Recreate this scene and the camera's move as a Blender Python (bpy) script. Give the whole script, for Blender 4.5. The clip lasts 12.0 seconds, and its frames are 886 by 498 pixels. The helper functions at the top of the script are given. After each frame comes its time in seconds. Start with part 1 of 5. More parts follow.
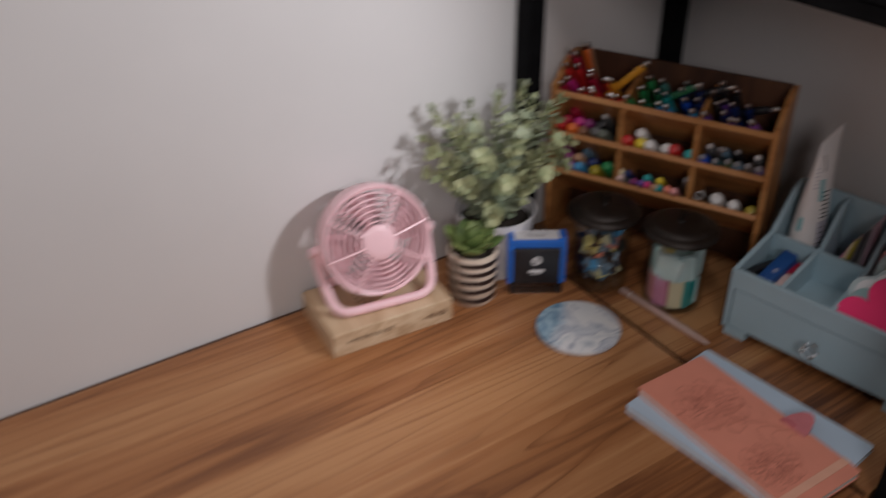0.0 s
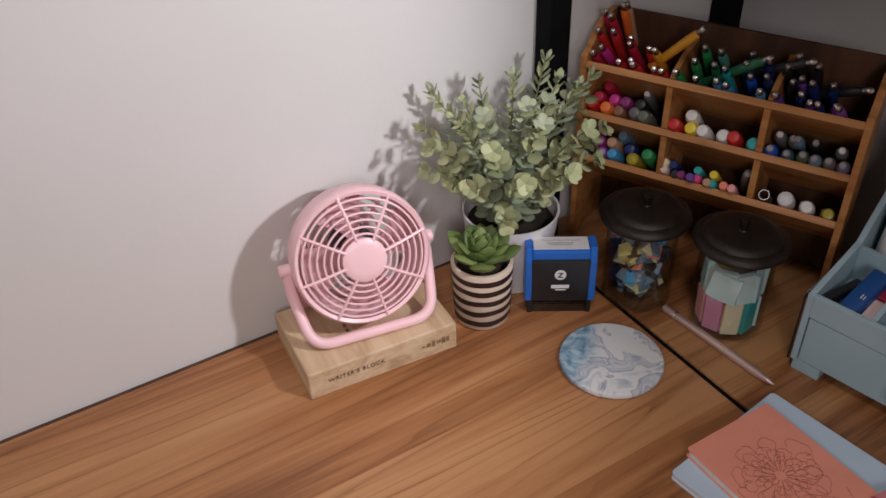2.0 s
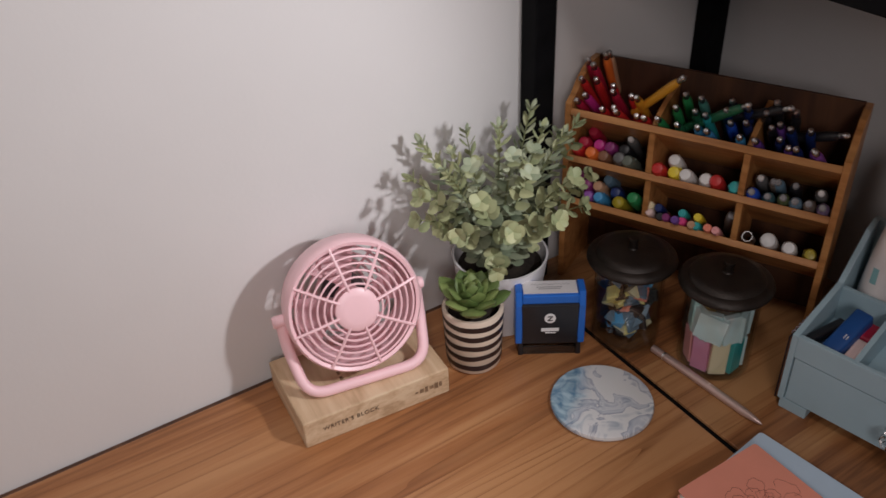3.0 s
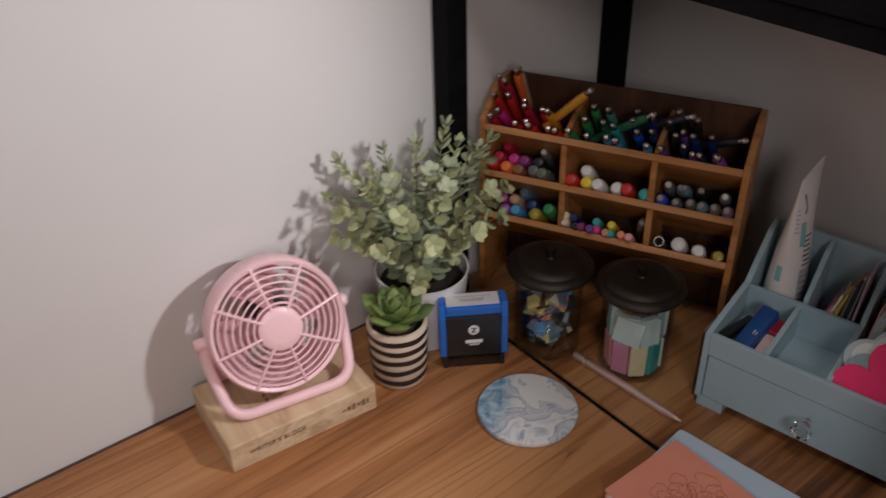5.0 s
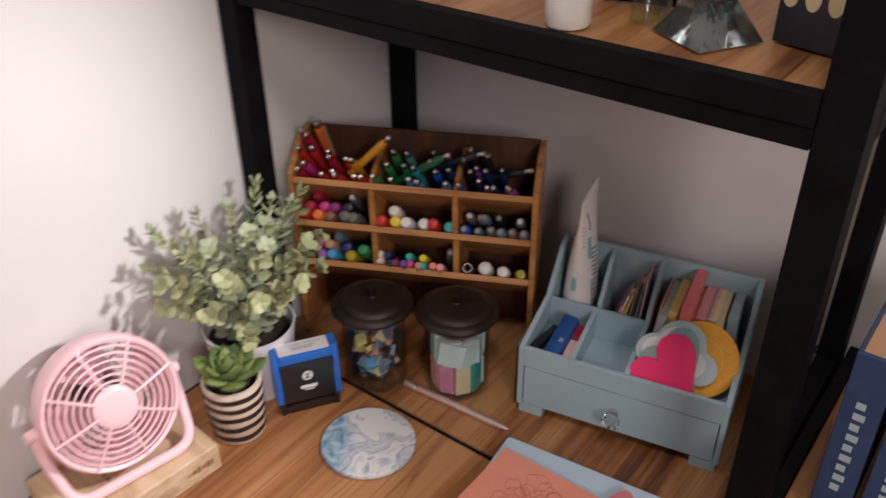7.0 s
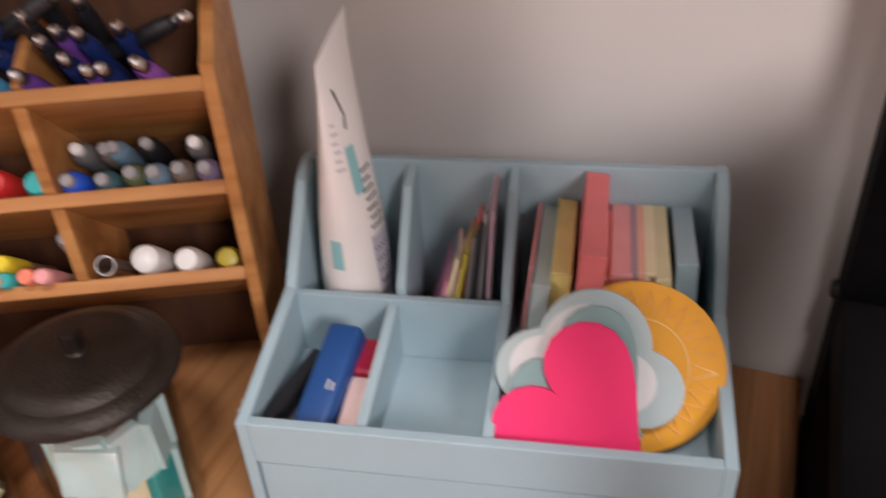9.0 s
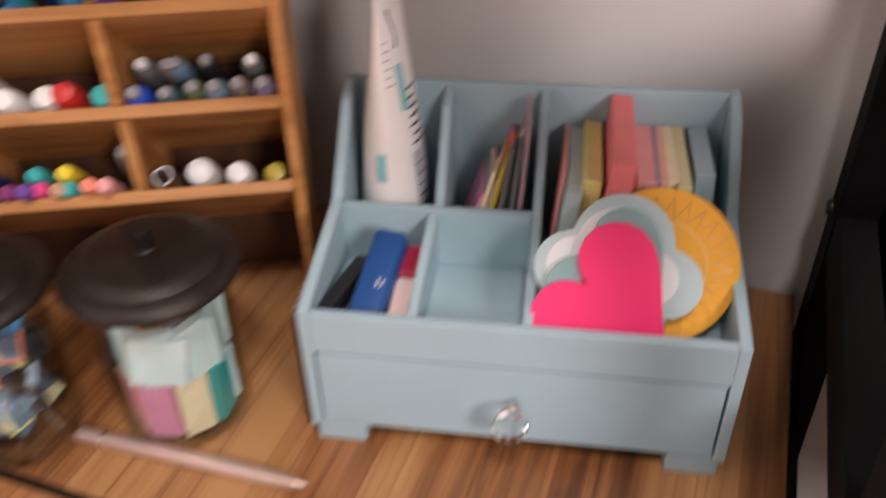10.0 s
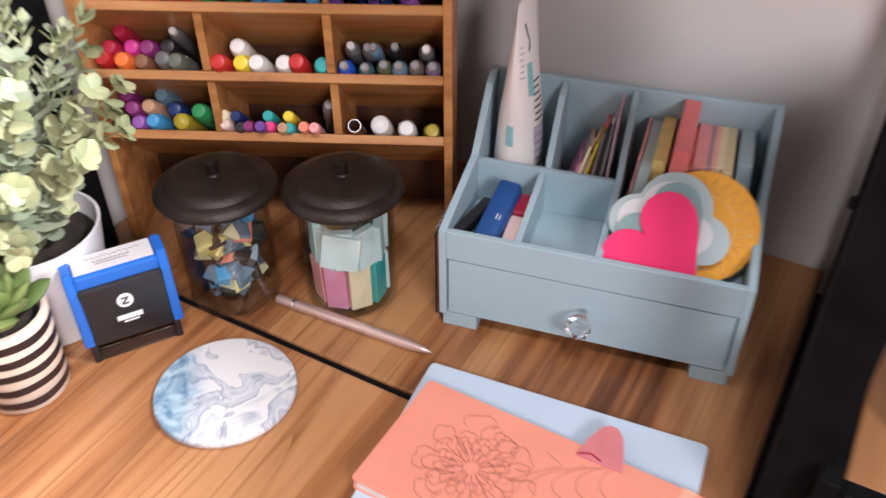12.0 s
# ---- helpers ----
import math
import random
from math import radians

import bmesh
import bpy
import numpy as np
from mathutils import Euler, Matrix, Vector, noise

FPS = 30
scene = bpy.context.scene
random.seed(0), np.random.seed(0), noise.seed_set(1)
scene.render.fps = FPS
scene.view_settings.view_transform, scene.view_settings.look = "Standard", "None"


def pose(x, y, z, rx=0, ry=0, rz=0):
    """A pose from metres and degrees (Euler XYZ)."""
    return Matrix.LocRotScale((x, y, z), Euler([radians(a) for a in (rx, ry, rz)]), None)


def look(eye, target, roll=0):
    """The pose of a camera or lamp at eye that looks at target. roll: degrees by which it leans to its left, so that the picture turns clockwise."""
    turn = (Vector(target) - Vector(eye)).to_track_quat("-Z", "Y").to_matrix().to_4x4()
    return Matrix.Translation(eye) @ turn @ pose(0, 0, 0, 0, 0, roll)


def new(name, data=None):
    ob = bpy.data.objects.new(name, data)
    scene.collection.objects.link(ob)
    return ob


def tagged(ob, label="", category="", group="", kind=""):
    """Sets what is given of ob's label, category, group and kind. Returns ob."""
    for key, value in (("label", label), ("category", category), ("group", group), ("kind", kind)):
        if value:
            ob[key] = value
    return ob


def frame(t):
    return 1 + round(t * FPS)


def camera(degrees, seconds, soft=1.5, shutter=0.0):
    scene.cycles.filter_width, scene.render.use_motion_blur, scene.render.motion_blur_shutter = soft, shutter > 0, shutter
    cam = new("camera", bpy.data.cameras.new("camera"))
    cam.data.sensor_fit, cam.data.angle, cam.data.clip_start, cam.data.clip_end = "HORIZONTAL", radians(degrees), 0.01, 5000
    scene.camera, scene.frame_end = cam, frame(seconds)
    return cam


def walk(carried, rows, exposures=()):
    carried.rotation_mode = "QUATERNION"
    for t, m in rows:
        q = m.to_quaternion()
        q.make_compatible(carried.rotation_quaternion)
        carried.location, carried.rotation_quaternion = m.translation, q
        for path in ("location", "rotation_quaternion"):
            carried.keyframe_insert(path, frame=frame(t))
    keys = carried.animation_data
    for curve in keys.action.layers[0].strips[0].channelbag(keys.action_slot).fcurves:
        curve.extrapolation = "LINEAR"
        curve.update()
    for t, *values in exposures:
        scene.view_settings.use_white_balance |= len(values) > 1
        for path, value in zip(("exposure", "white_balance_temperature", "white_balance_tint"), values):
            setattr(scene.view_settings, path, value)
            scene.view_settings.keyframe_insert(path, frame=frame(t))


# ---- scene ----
cam = camera(54.6, 12.0, soft=1.5, shutter=0.9)
# seconds, eye, target, roll
PATH = [
    (0, (0.797, -0.888, 1.369), (-0.624, 0.008, 0.283), -1.0),
    (0.5, (0.718, -0.79, 1.362), (-0.629, 0.202, 0.266), -1.4),
    (1, (0.665, -0.76, 1.327), (-0.693, 0.142, 0.168), -1.4),
    (1.5, (0.646, -0.753, 1.314), (-0.744, 0.061, 0.128), -2.4),
    (2, (0.641, -0.766, 1.325), (-0.74, 0.041, 0.124), -2.1),
    (2.5, (0.654, -0.776, 1.319), (-0.761, 0.056, 0.176), -1.7),
    (3, (0.643, -0.763, 1.35), (-0.759, 0.077, 0.197), -2.8),
    (3.2, (0.651, -0.772, 1.341), (-0.745, 0.116, 0.217), -2.3),
    (4.8, (0.663, -0.777, 1.347), (-0.684, 0.203, 0.24), -1.6),
    (5, (0.655, -0.77, 1.343), (-0.673, 0.24, 0.24), -1.6),
    (5.5, (0.646, -0.757, 1.359), (-0.629, 0.302, 0.239), -1.6),
    (6, (0.649, -0.788, 1.373), (-0.529, 0.403, 0.28), 1.0),
    (6.5, (0.67, -0.8, 1.38), (-0.477, 0.445, 0.315), 0.3),
    (6.7, (0.681, -0.805, 1.395), (-0.42, 0.481, 0.329), -0.1),
    (8.3, (0.515, -0.555, 1.211), (-0.343, 0.874, 0.105), -3.4),
    (8.5, (0.51, -0.499, 1.145), (-0.371, 0.967, 0.107), -4.7),
    (9, (0.504, -0.417, 1.108), (-0.138, 1.097, -0.031), -3.6),
    (9.5, (0.5, -0.415, 1.098), (-0.081, 1.099, -0.072), -2.9),
    (10, (0.487, -0.475, 1.105), (-0.072, 1.03, -0.087), -1.5),
    (10.5, (0.479, -0.543, 1.125), (-0.233, 0.857, -0.114), -1.5),
    (11, (0.48, -0.562, 1.138), (-0.244, 0.825, -0.108), -0.9),
    (11.5, (0.501, -0.569, 1.147), (-0.26, 0.8, -0.097), -1.1),
    (12, (0.551, -0.614, 1.196), (-0.234, 0.74, -0.049), -0.6),
]
EXPOSURES = [
    (0.0, -0.78, 6350, 10), (1.5, -0.38, 6450, 11), (2.5, -0.56, 6400, 11), (3.2, -0.62, 6500, 11), (5.0, -0.72, 6600, 11), (5.5, -0.45, 6600, 11), (6.0, -0.20, 6650, 11), (6.5, -0.15, 6700, 11),
    (8.3, 0.85, 6650, 14), (9.5, 1.20, 6750, 14), (10.5, 1.12, 6850, 14), (11.2, 1.08, 6500, 14), (12.0, 1.15, 6250, 13),
]
walk(cam, [(t, look(eye, target, roll)) for t, eye, target, roll in PATH], EXPOSURES)

# ---- light ----
world = bpy.data.worlds.new("room_dark")
world.use_nodes = True
world.node_tree.nodes["Background"].inputs[0].default_value = (0.8, 0.85, 1.0, 1)
world.node_tree.nodes["Background"].inputs[1].default_value = 0.02
scene.world = world


def lamp(name, eye, target, power, size, colour, kind="AREA"):
    data = bpy.data.lights.new(name, kind)
    data.energy, data.color = power, colour
    if kind == "AREA":
        data.shape, data.size = "DISK", size
    else:
        data.shadow_soft_size = size
    ob = new(name, data)
    ob.matrix_world = look(eye, target)
    return ob


# added key spot in mid-air, no fixture; placed to match the fan's shadow
spot = lamp("unseen_key_spot", (0.52, -0.305, 1.200), (0.0, -0.70, 0.93), 12.0, 0.018, (0.98, 0.95, 0.98), "SPOT")
spot.data.spot_size, spot.data.spot_blend = radians(92), 0.9
# added fill from the front right, with no lamp behind it
lamp("front_fill_light", (1.60, -1.30, 1.75), (0.4, -0.2, 0.9), 10.5, 0.5, (1.0, 0.91, 0.90))
# added fill from overhead, likewise without a fixture
lamp("overhead_fill_light", (0.75, -0.90, 2.42), (0.5, -0.5, 0.8), 6.5, 0.25, (1.0, 0.93, 0.91))


# ---- materials ----
def material(name, base, rough=0.5, metal=0.0, vary=0.12, scale=30.0, bump=0.0, bump_scale=200.0, spec=0.5, trans=0.0, sheen=0.0, coat=0.0):
    m = bpy.data.materials.new(name)
    m.use_nodes = True
    nt = m.node_tree
    b = nt.nodes["Principled BSDF"]
    b.inputs["Roughness"].default_value = rough
    b.inputs["Metallic"].default_value = metal
    b.inputs["Specular IOR Level"].default_value = spec
    b.inputs["Transmission Weight"].default_value = trans
    b.inputs["Sheen Weight"].default_value = sheen
    b.inputs["Coat Weight"].default_value = coat
    co = nt.nodes.new("ShaderNodeTexCoord")
    n = nt.nodes.new("ShaderNodeTexNoise")
    n.inputs["Scale"].default_value = scale
    n.inputs["Detail"].default_value = 6
    nt.links.new(co.outputs["Object"], n.inputs["Vector"])
    r = nt.nodes.new("ShaderNodeValToRGB")
    r.color_ramp.elements[0].position, r.color_ramp.elements[1].position = 0.3, 0.7
    r.color_ramp.elements[0].color = (*[c * (1 - vary) for c in base], 1)
    r.color_ramp.elements[1].color = (*[min(1, c * (1 + vary)) for c in base], 1)
    nt.links.new(n.outputs["Fac"], r.inputs["Fac"])
    nt.links.new(r.outputs["Color"], b.inputs["Base Color"])
    rr = nt.nodes.new("ShaderNodeMapRange")
    rr.inputs[3].default_value, rr.inputs[4].default_value = max(0.02, rough - 0.08), min(1, rough + 0.08)
    nt.links.new(n.outputs["Fac"], rr.inputs[0])
    nt.links.new(rr.outputs[0], b.inputs["Roughness"])
    if bump:
        n2 = nt.nodes.new("ShaderNodeTexNoise")
        n2.inputs["Scale"].default_value = bump_scale
        n2.inputs["Detail"].default_value = 4
        nt.links.new(co.outputs["Object"], n2.inputs["Vector"])
        bp = nt.nodes.new("ShaderNodeBump")
        bp.inputs["Strength"].default_value = bump
        bp.inputs["Distance"].default_value = 0.002
        nt.links.new(n2.outputs["Fac"], bp.inputs["Height"])
        nt.links.new(bp.outputs["Normal"], b.inputs["Normal"])
    return m


def wood(name, dark, mid, light, stretch=(14, 1.1, 14), fine=6.0, rough=0.42, coat=0.0, offset=0.0, planks=0.0, soft=0.4):
    """Long-grained wood; the grain runs along the axis with the small stretch."""
    m = bpy.data.materials.new(name)
    m.use_nodes = True
    nt = m.node_tree
    b = nt.nodes["Principled BSDF"]
    b.inputs["Coat Weight"].default_value = coat
    co = nt.nodes.new("ShaderNodeTexCoord")
    mp = nt.nodes.new("ShaderNodeMapping")
    mp.inputs["Scale"].default_value = stretch
    mp.inputs["Location"].default_value = (offset, offset * 0.37, 0)
    where = co.outputs["Object"]
    tone = None
    if planks:
        sx = nt.nodes.new("ShaderNodeSeparateXYZ")
        nt.links.new(where, sx.inputs["Vector"])
        dv = nt.nodes.new("ShaderNodeMath")
        dv.operation = "MULTIPLY_ADD"
        dv.inputs[1].default_value, dv.inputs[2].default_value = 1 / planks, offset + 0.03
        nt.links.new(sx.outputs["X"], dv.inputs[0])
        fl = nt.nodes.new("ShaderNodeMath")
        fl.operation = "FLOOR"
        nt.links.new(dv.outputs[0], fl.inputs[0])
        wn = nt.nodes.new("ShaderNodeTexWhiteNoise")
        wn.noise_dimensions = "1D"
        nt.links.new(fl.outputs[0], wn.inputs["W"])
        sh = nt.nodes.new("ShaderNodeVectorMath")
        sh.operation = "MULTIPLY_ADD"
        sh.inputs[1].default_value = (3, 7, 0)
        nt.links.new(wn.outputs["Color"], sh.inputs[0])
        nt.links.new(where, sh.inputs[2])
        where = sh.outputs[0]
        tone = wn.outputs["Value"]
    nt.links.new(where, mp.inputs["Vector"])
    broad = nt.nodes.new("ShaderNodeTexNoise")
    broad.inputs["Scale"].default_value = 1.0
    broad.inputs["Detail"].default_value = 3
    broad.inputs["Distortion"].default_value = 1.2
    grain = nt.nodes.new("ShaderNodeTexNoise")
    grain.inputs["Scale"].default_value = fine
    grain.inputs["Detail"].default_value = 8
    grain.inputs["Roughness"].default_value = 0.65
    grain.inputs["Distortion"].default_value = 0.5
    mq = nt.nodes.new("ShaderNodeMapping")
    low = min(stretch)
    mq.inputs["Scale"].default_value = [v if v > low else v * 0.45 for v in stretch]
    nt.links.new(where, mq.inputs["Vector"])
    nt.links.new(mp.outputs["Vector"], broad.inputs["Vector"])
    nt.links.new(mq.outputs["Vector"], grain.inputs["Vector"])
    mix = nt.nodes.new("ShaderNodeMix")
    mix.inputs["Factor"].default_value = soft
    nt.links.new(broad.outputs["Fac"], mix.inputs["A"])
    nt.links.new(grain.outputs["Fac"], mix.inputs["B"])
    r = nt.nodes.new("ShaderNodeValToRGB")
    e = r.color_ramp.elements
    e[0].position, e[0].color = 0.37, (*dark, 1)
    e[1].position, e[1].color = 0.61, (*light, 1)
    k = e.new(0.48)
    k.color = (*mid, 1)
    value = mix.outputs["Result"]
    if tone:
        ta = nt.nodes.new("ShaderNodeMath")
        ta.operation = "MULTIPLY_ADD"
        ta.inputs[1].default_value = 0.07
        nt.links.new(tone, ta.inputs[0])
        nt.links.new(value, ta.inputs[2])
        tb = nt.nodes.new("ShaderNodeMath")
        tb.operation = "SUBTRACT"
        tb.inputs[1].default_value = 0.035
        nt.links.new(ta.outputs[0], tb.inputs[0])
        value = tb.outputs[0]
    nt.links.new(value, r.inputs["Fac"])
    colour = r.outputs["Color"]
    if planks:
        # thin dark growth lines
        ml = nt.nodes.new("ShaderNodeMapping")
        ml.inputs["Scale"].default_value = [v * (0.7 if v > low else 0.38) for v in stretch]
        nt.links.new(where, ml.inputs["Vector"])
        ring = nt.nodes.new("ShaderNodeTexNoise")
        ring.inputs["Scale"].default_value, ring.inputs["Detail"].default_value, ring.inputs["Distortion"].default_value = 1.0, 2.5, 0.6
        nt.links.new(ml.outputs["Vector"], ring.inputs["Vector"])
        rm = nt.nodes.new("ShaderNodeMath")
        rm.operation = "MULTIPLY"
        rm.inputs[1].default_value = 17.0
        nt.links.new(ring.outputs["Fac"], rm.inputs[0])
        rf = nt.nodes.new("ShaderNodeMath")
        rf.operation = "FRACT"
        nt.links.new(rm.outputs[0], rf.inputs[0])
        rl = nt.nodes.new("ShaderNodeValToRGB")
        q = rl.color_ramp.elements
        q[0].position, q[0].color = 0.0, (0.45, 0.34, 0.27, 1)
        q[1].position, q[1].color = 1.0, (0.80, 0.74, 0.68, 1)
        q.new(0.16).color = (1, 1, 1, 1)
        q.new(0.72).color = (1, 1, 1, 1)
        nt.links.new(rf.outputs[0], rl.inputs["Fac"])
        mu = nt.nodes.new("ShaderNodeMix")
        mu.data_type, mu.blend_type = "RGBA", "MULTIPLY"
        fa = nt.nodes.new("ShaderNodeMapRange")
        fa.inputs[1].default_value, fa.inputs[2].default_value, fa.inputs[3].default_value, fa.inputs[4].default_value = 0.40, 0.60, 0.15, 0.95
        nt.links.new(grain.outputs["Fac"], fa.inputs[0])
        nt.links.new(fa.outputs[0], mu.inputs["Factor"])
        nt.links.new(colour, mu.inputs["A"])
        nt.links.new(rl.outputs["Color"], mu.inputs["B"])
        colour = mu.outputs["Result"]
    nt.links.new(colour, b.inputs["Base Color"])
    rr = nt.nodes.new("ShaderNodeMapRange")
    rr.inputs[3].default_value, rr.inputs[4].default_value = rough + 0.1, rough - 0.06
    nt.links.new(grain.outputs["Fac"], rr.inputs[0])
    nt.links.new(rr.outputs[0], b.inputs["Roughness"])
    bp = nt.nodes.new("ShaderNodeBump")
    bp.inputs["Strength"].default_value, bp.inputs["Distance"].default_value = 0.12, 0.001
    nt.links.new(grain.outputs["Fac"], bp.inputs["Height"])
    nt.links.new(bp.outputs["Normal"], b.inputs["Normal"])
    return m


def glass(name, tint=(1, 1, 1), rough=0.02, ior=1.45):
    m = bpy.data.materials.new(name)
    m.use_nodes = True
    b = m.node_tree.nodes["Principled BSDF"]
    b.inputs["Base Color"].default_value = (*tint, 1)
    b.inputs["Roughness"].default_value = rough
    b.inputs["Transmission Weight"].default_value = 1.0
    b.inputs["IOR"].default_value = ior
    return m


def marble():
    m = bpy.data.materials.new("poured_resin")
    m.use_nodes = True
    nt = m.node_tree
    b = nt.nodes["Principled BSDF"]
    b.inputs["Roughness"].default_value = 0.22
    b.inputs["Coat Weight"].default_value = 0.5
    co = nt.nodes.new("ShaderNodeTexCoord")
    n = nt.nodes.new("ShaderNodeTexNoise")
    n.inputs["Scale"].default_value, n.inputs["Detail"].default_value, n.inputs["Distortion"].default_value = 11, 4, 1.6
    wp = nt.nodes.new("ShaderNodeTexNoise")
    wp.inputs["Scale"].default_value, wp.inputs["Detail"].default_value = 17, 2
    nt.links.new(co.outputs["Object"], wp.inputs["Vector"])
    wa = nt.nodes.new("ShaderNodeVectorMath")
    wa.operation = "MULTIPLY_ADD"
    wa.inputs[1].default_value = (0.11, 0.11, 0.11)
    nt.links.new(wp.outputs["Color"], wa.inputs[0])
    nt.links.new(co.outputs["Object"], wa.inputs[2])
    nt.links.new(wa.outputs[0], n.inputs["Vector"])
    r = nt.nodes.new("ShaderNodeValToRGB")
    e = r.color_ramp.elements
    e[0].position, e[0].color = 0.30, (0.24, 0.28, 0.32, 1)
    e[1].position, e[1].color = 0.70, (0.74, 0.75, 0.74, 1)
    for p, c in ((0.37, (0.42, 0.47, 0.53)), (0.42, (0.72, 0.73, 0.73)), (0.470, (0.74, 0.74, 0.74)), (0.485, (0.34, 0.37, 0.44)), (0.500, (0.45, 0.49, 0.56)), (0.535, (0.66, 0.68, 0.70)), (0.56, (0.40, 0.43, 0.50)), (0.575, (0.75, 0.75, 0.75))):
        k = e.new(p)
        k.color = (*c, 1)
    nt.links.new(n.outputs["Fac"], r.inputs["Fac"])
    # a blue sweep along one side
    sx = nt.nodes.new("ShaderNodeSeparateXYZ")
    nt.links.new(co.outputs["Object"], sx.inputs["Vector"])
    ad = nt.nodes.new("ShaderNodeMath")
    ad.operation = "MULTIPLY_ADD"
    ad.inputs[1].default_value = 0.05
    nt.links.new(n.outputs["Fac"], ad.inputs[0])
    nt.links.new(sx.outputs["X"], ad.inputs[2])
    rg = nt.nodes.new("ShaderNodeMapRange")
    rg.inputs[1].default_value, rg.inputs[2].default_value, rg.inputs[3].default_value, rg.inputs[4].default_value = -0.006, 0.012, 0.9, 0.0
    nt.links.new(ad.outputs[0], rg.inputs[0])
    blue = nt.nodes.new("ShaderNodeTexNoise")
    blue.inputs["Scale"].default_value, blue.inputs["Distortion"].default_value = 40, 2.5
    nt.links.new(co.outputs["Object"], blue.inputs["Vector"])
    br = nt.nodes.new("ShaderNodeValToRGB")
    br.color_ramp.elements[0].position, br.color_ramp.elements[0].color = 0.35, (0.07, 0.20, 0.33, 1)
    br.color_ramp.elements[1].position, br.color_ramp.elements[1].color = 0.62, (0.38, 0.55, 0.64, 1)
    nt.links.new(blue.outputs["Fac"], br.inputs["Fac"])
    mx = nt.nodes.new("ShaderNodeMix")
    mx.data_type = "RGBA"
    nt.links.new(rg.outputs[0], mx.inputs["Factor"])
    nt.links.new(r.outputs["Color"], mx.inputs["A"])
    nt.links.new(br.outputs["Color"], mx.inputs["B"])
    nt.links.new(mx.outputs["Result"], b.inputs["Base Color"])
    return m


def thin_glass(name, tint=(0.95, 0.97, 0.97)):
    """Thin clear glass: see-through, with a surface gloss."""
    m = bpy.data.materials.new(name)
    m.use_nodes = True
    nt = m.node_tree
    nt.nodes.remove(nt.nodes["Principled BSDF"])
    t, g, f, x = (nt.nodes.new("ShaderNode" + k) for k in ("BsdfTransparent", "BsdfGlossy", "LayerWeight", "MixShader"))
    t.inputs["Color"].default_value = (*tint, 1)
    g.inputs["Roughness"].default_value = 0.05
    f.inputs["Blend"].default_value = 0.5
    pw = nt.nodes.new("ShaderNodeMath")
    pw.operation = "POWER"
    pw.inputs[1].default_value = 5.0
    sc = nt.nodes.new("ShaderNodeMath")
    sc.operation = "MULTIPLY_ADD"
    sc.inputs[1].default_value, sc.inputs[2].default_value = 0.7, 0.055
    nt.links.new(f.outputs["Facing"], pw.inputs[0])
    nt.links.new(pw.outputs[0], sc.inputs[0])
    nt.links.new(sc.outputs[0], x.inputs[0])
    nt.links.new(t.outputs[0], x.inputs[1])
    nt.links.new(g.outputs[0], x.inputs[2])
    nt.links.new(x.outputs[0], nt.nodes["Material Output"].inputs["Surface"])
    return m


WALL = material("painted_wall", (0.70, 0.69, 0.68), 0.75, vary=0.025, scale=5, bump=0.06, bump_scale=180)
CEILING = material("ceiling_paint", (0.75, 0.75, 0.74), 0.85, vary=0.03, scale=4, bump=0.1)
FLOOR = wood("floor_wood", (0.10, 0.06, 0.04), (0.16, 0.10, 0.06), (0.22, 0.14, 0.09), (3, 0.5, 3))
DESK = wood("acacia_laminate", (0.165, 0.060, 0.022), (0.37, 0.157, 0.059), (0.48, 0.240, 0.104), (11, 0.9, 11), 10.0, 0.36, planks=0.105, soft=0.43)
DESK_SIDE = wood("acacia_shelf", (0.095, 0.034, 0.013), (0.28, 0.115, 0.042), (0.42, 0.215, 0.090), (15, 1.1, 15), 9.0, 0.40, offset=3.1, planks=0.09, soft=0.38)
BLOCK = wood("ash_block", (0.46, 0.31, 0.18), (0.60, 0.43, 0.27), (0.70, 0.54, 0.36), (30, 5.0, 60), 4.0, 0.6, offset=1.7)
ORG_WOOD = wood("stained_pine", (0.30, 0.12, 0.035), (0.44, 0.19, 0.06), (0.54, 0.26, 0.09), (6, 40, 40), 3.0, 0.42, coat=0.1, offset=0.9)
# brown wood lowered to hold the shade of the pen slots and wall gap
SHADE_WOOD = wood("shade_dark_wood", (0.045, 0.018, 0.009), (0.075, 0.03, 0.014), (0.11, 0.046, 0.02), (25, 25, 4), 3.0, 0.5)
BLACK = material("black_steel", (0.006, 0.006, 0.0068), 0.6, 0.0, 0.3, 40, 0.1, 400, spec=0.06)
BLACK_PLASTIC = material("black_plastic", (0.012, 0.012, 0.015), 0.35, 0, 0.2, 60)
PINK = material("pink_plastic", (0.94, 0.62, 0.66), 0.36, 0, 0.04, 20, spec=0.5)
PINK_DARK = material("pink_blade", (0.86, 0.54, 0.58), 0.4, 0, 0.05, 20)
MOTOR = material("motor_dark", (0.03, 0.022, 0.025), 0.5)
WHITE_CERAMIC = material("white_ceramic", (0.78, 0.77, 0.78), 0.3, 0, 0.02, 10)
SOIL = material("dark_soil", (0.03, 0.022, 0.016), 0.95, 0, 0.5, 120, 0.8, 180)
CREAM = material("raw_ceramic", (0.66, 0.55, 0.44), 0.7, 0, 0.06, 60, 0.2)
STRIPE = material("brown_black_glaze", (0.025, 0.014, 0.014), 0.35, 0, 0.2, 60)
BLUE_PLASTIC = material("blue_plastic", (0.015, 0.13, 0.52), 0.35, 0, 0.06, 40)
LABEL = material("paper_label", (0.62, 0.60, 0.60), 0.6, 0, 0.05, 50)
WHITE_PRINT = material("white_print", (0.8, 0.8, 0.8), 0.5, 0, 0.02)
INK = material("dark_ink", (0.03, 0.025, 0.022), 0.6, 0, 0.1)
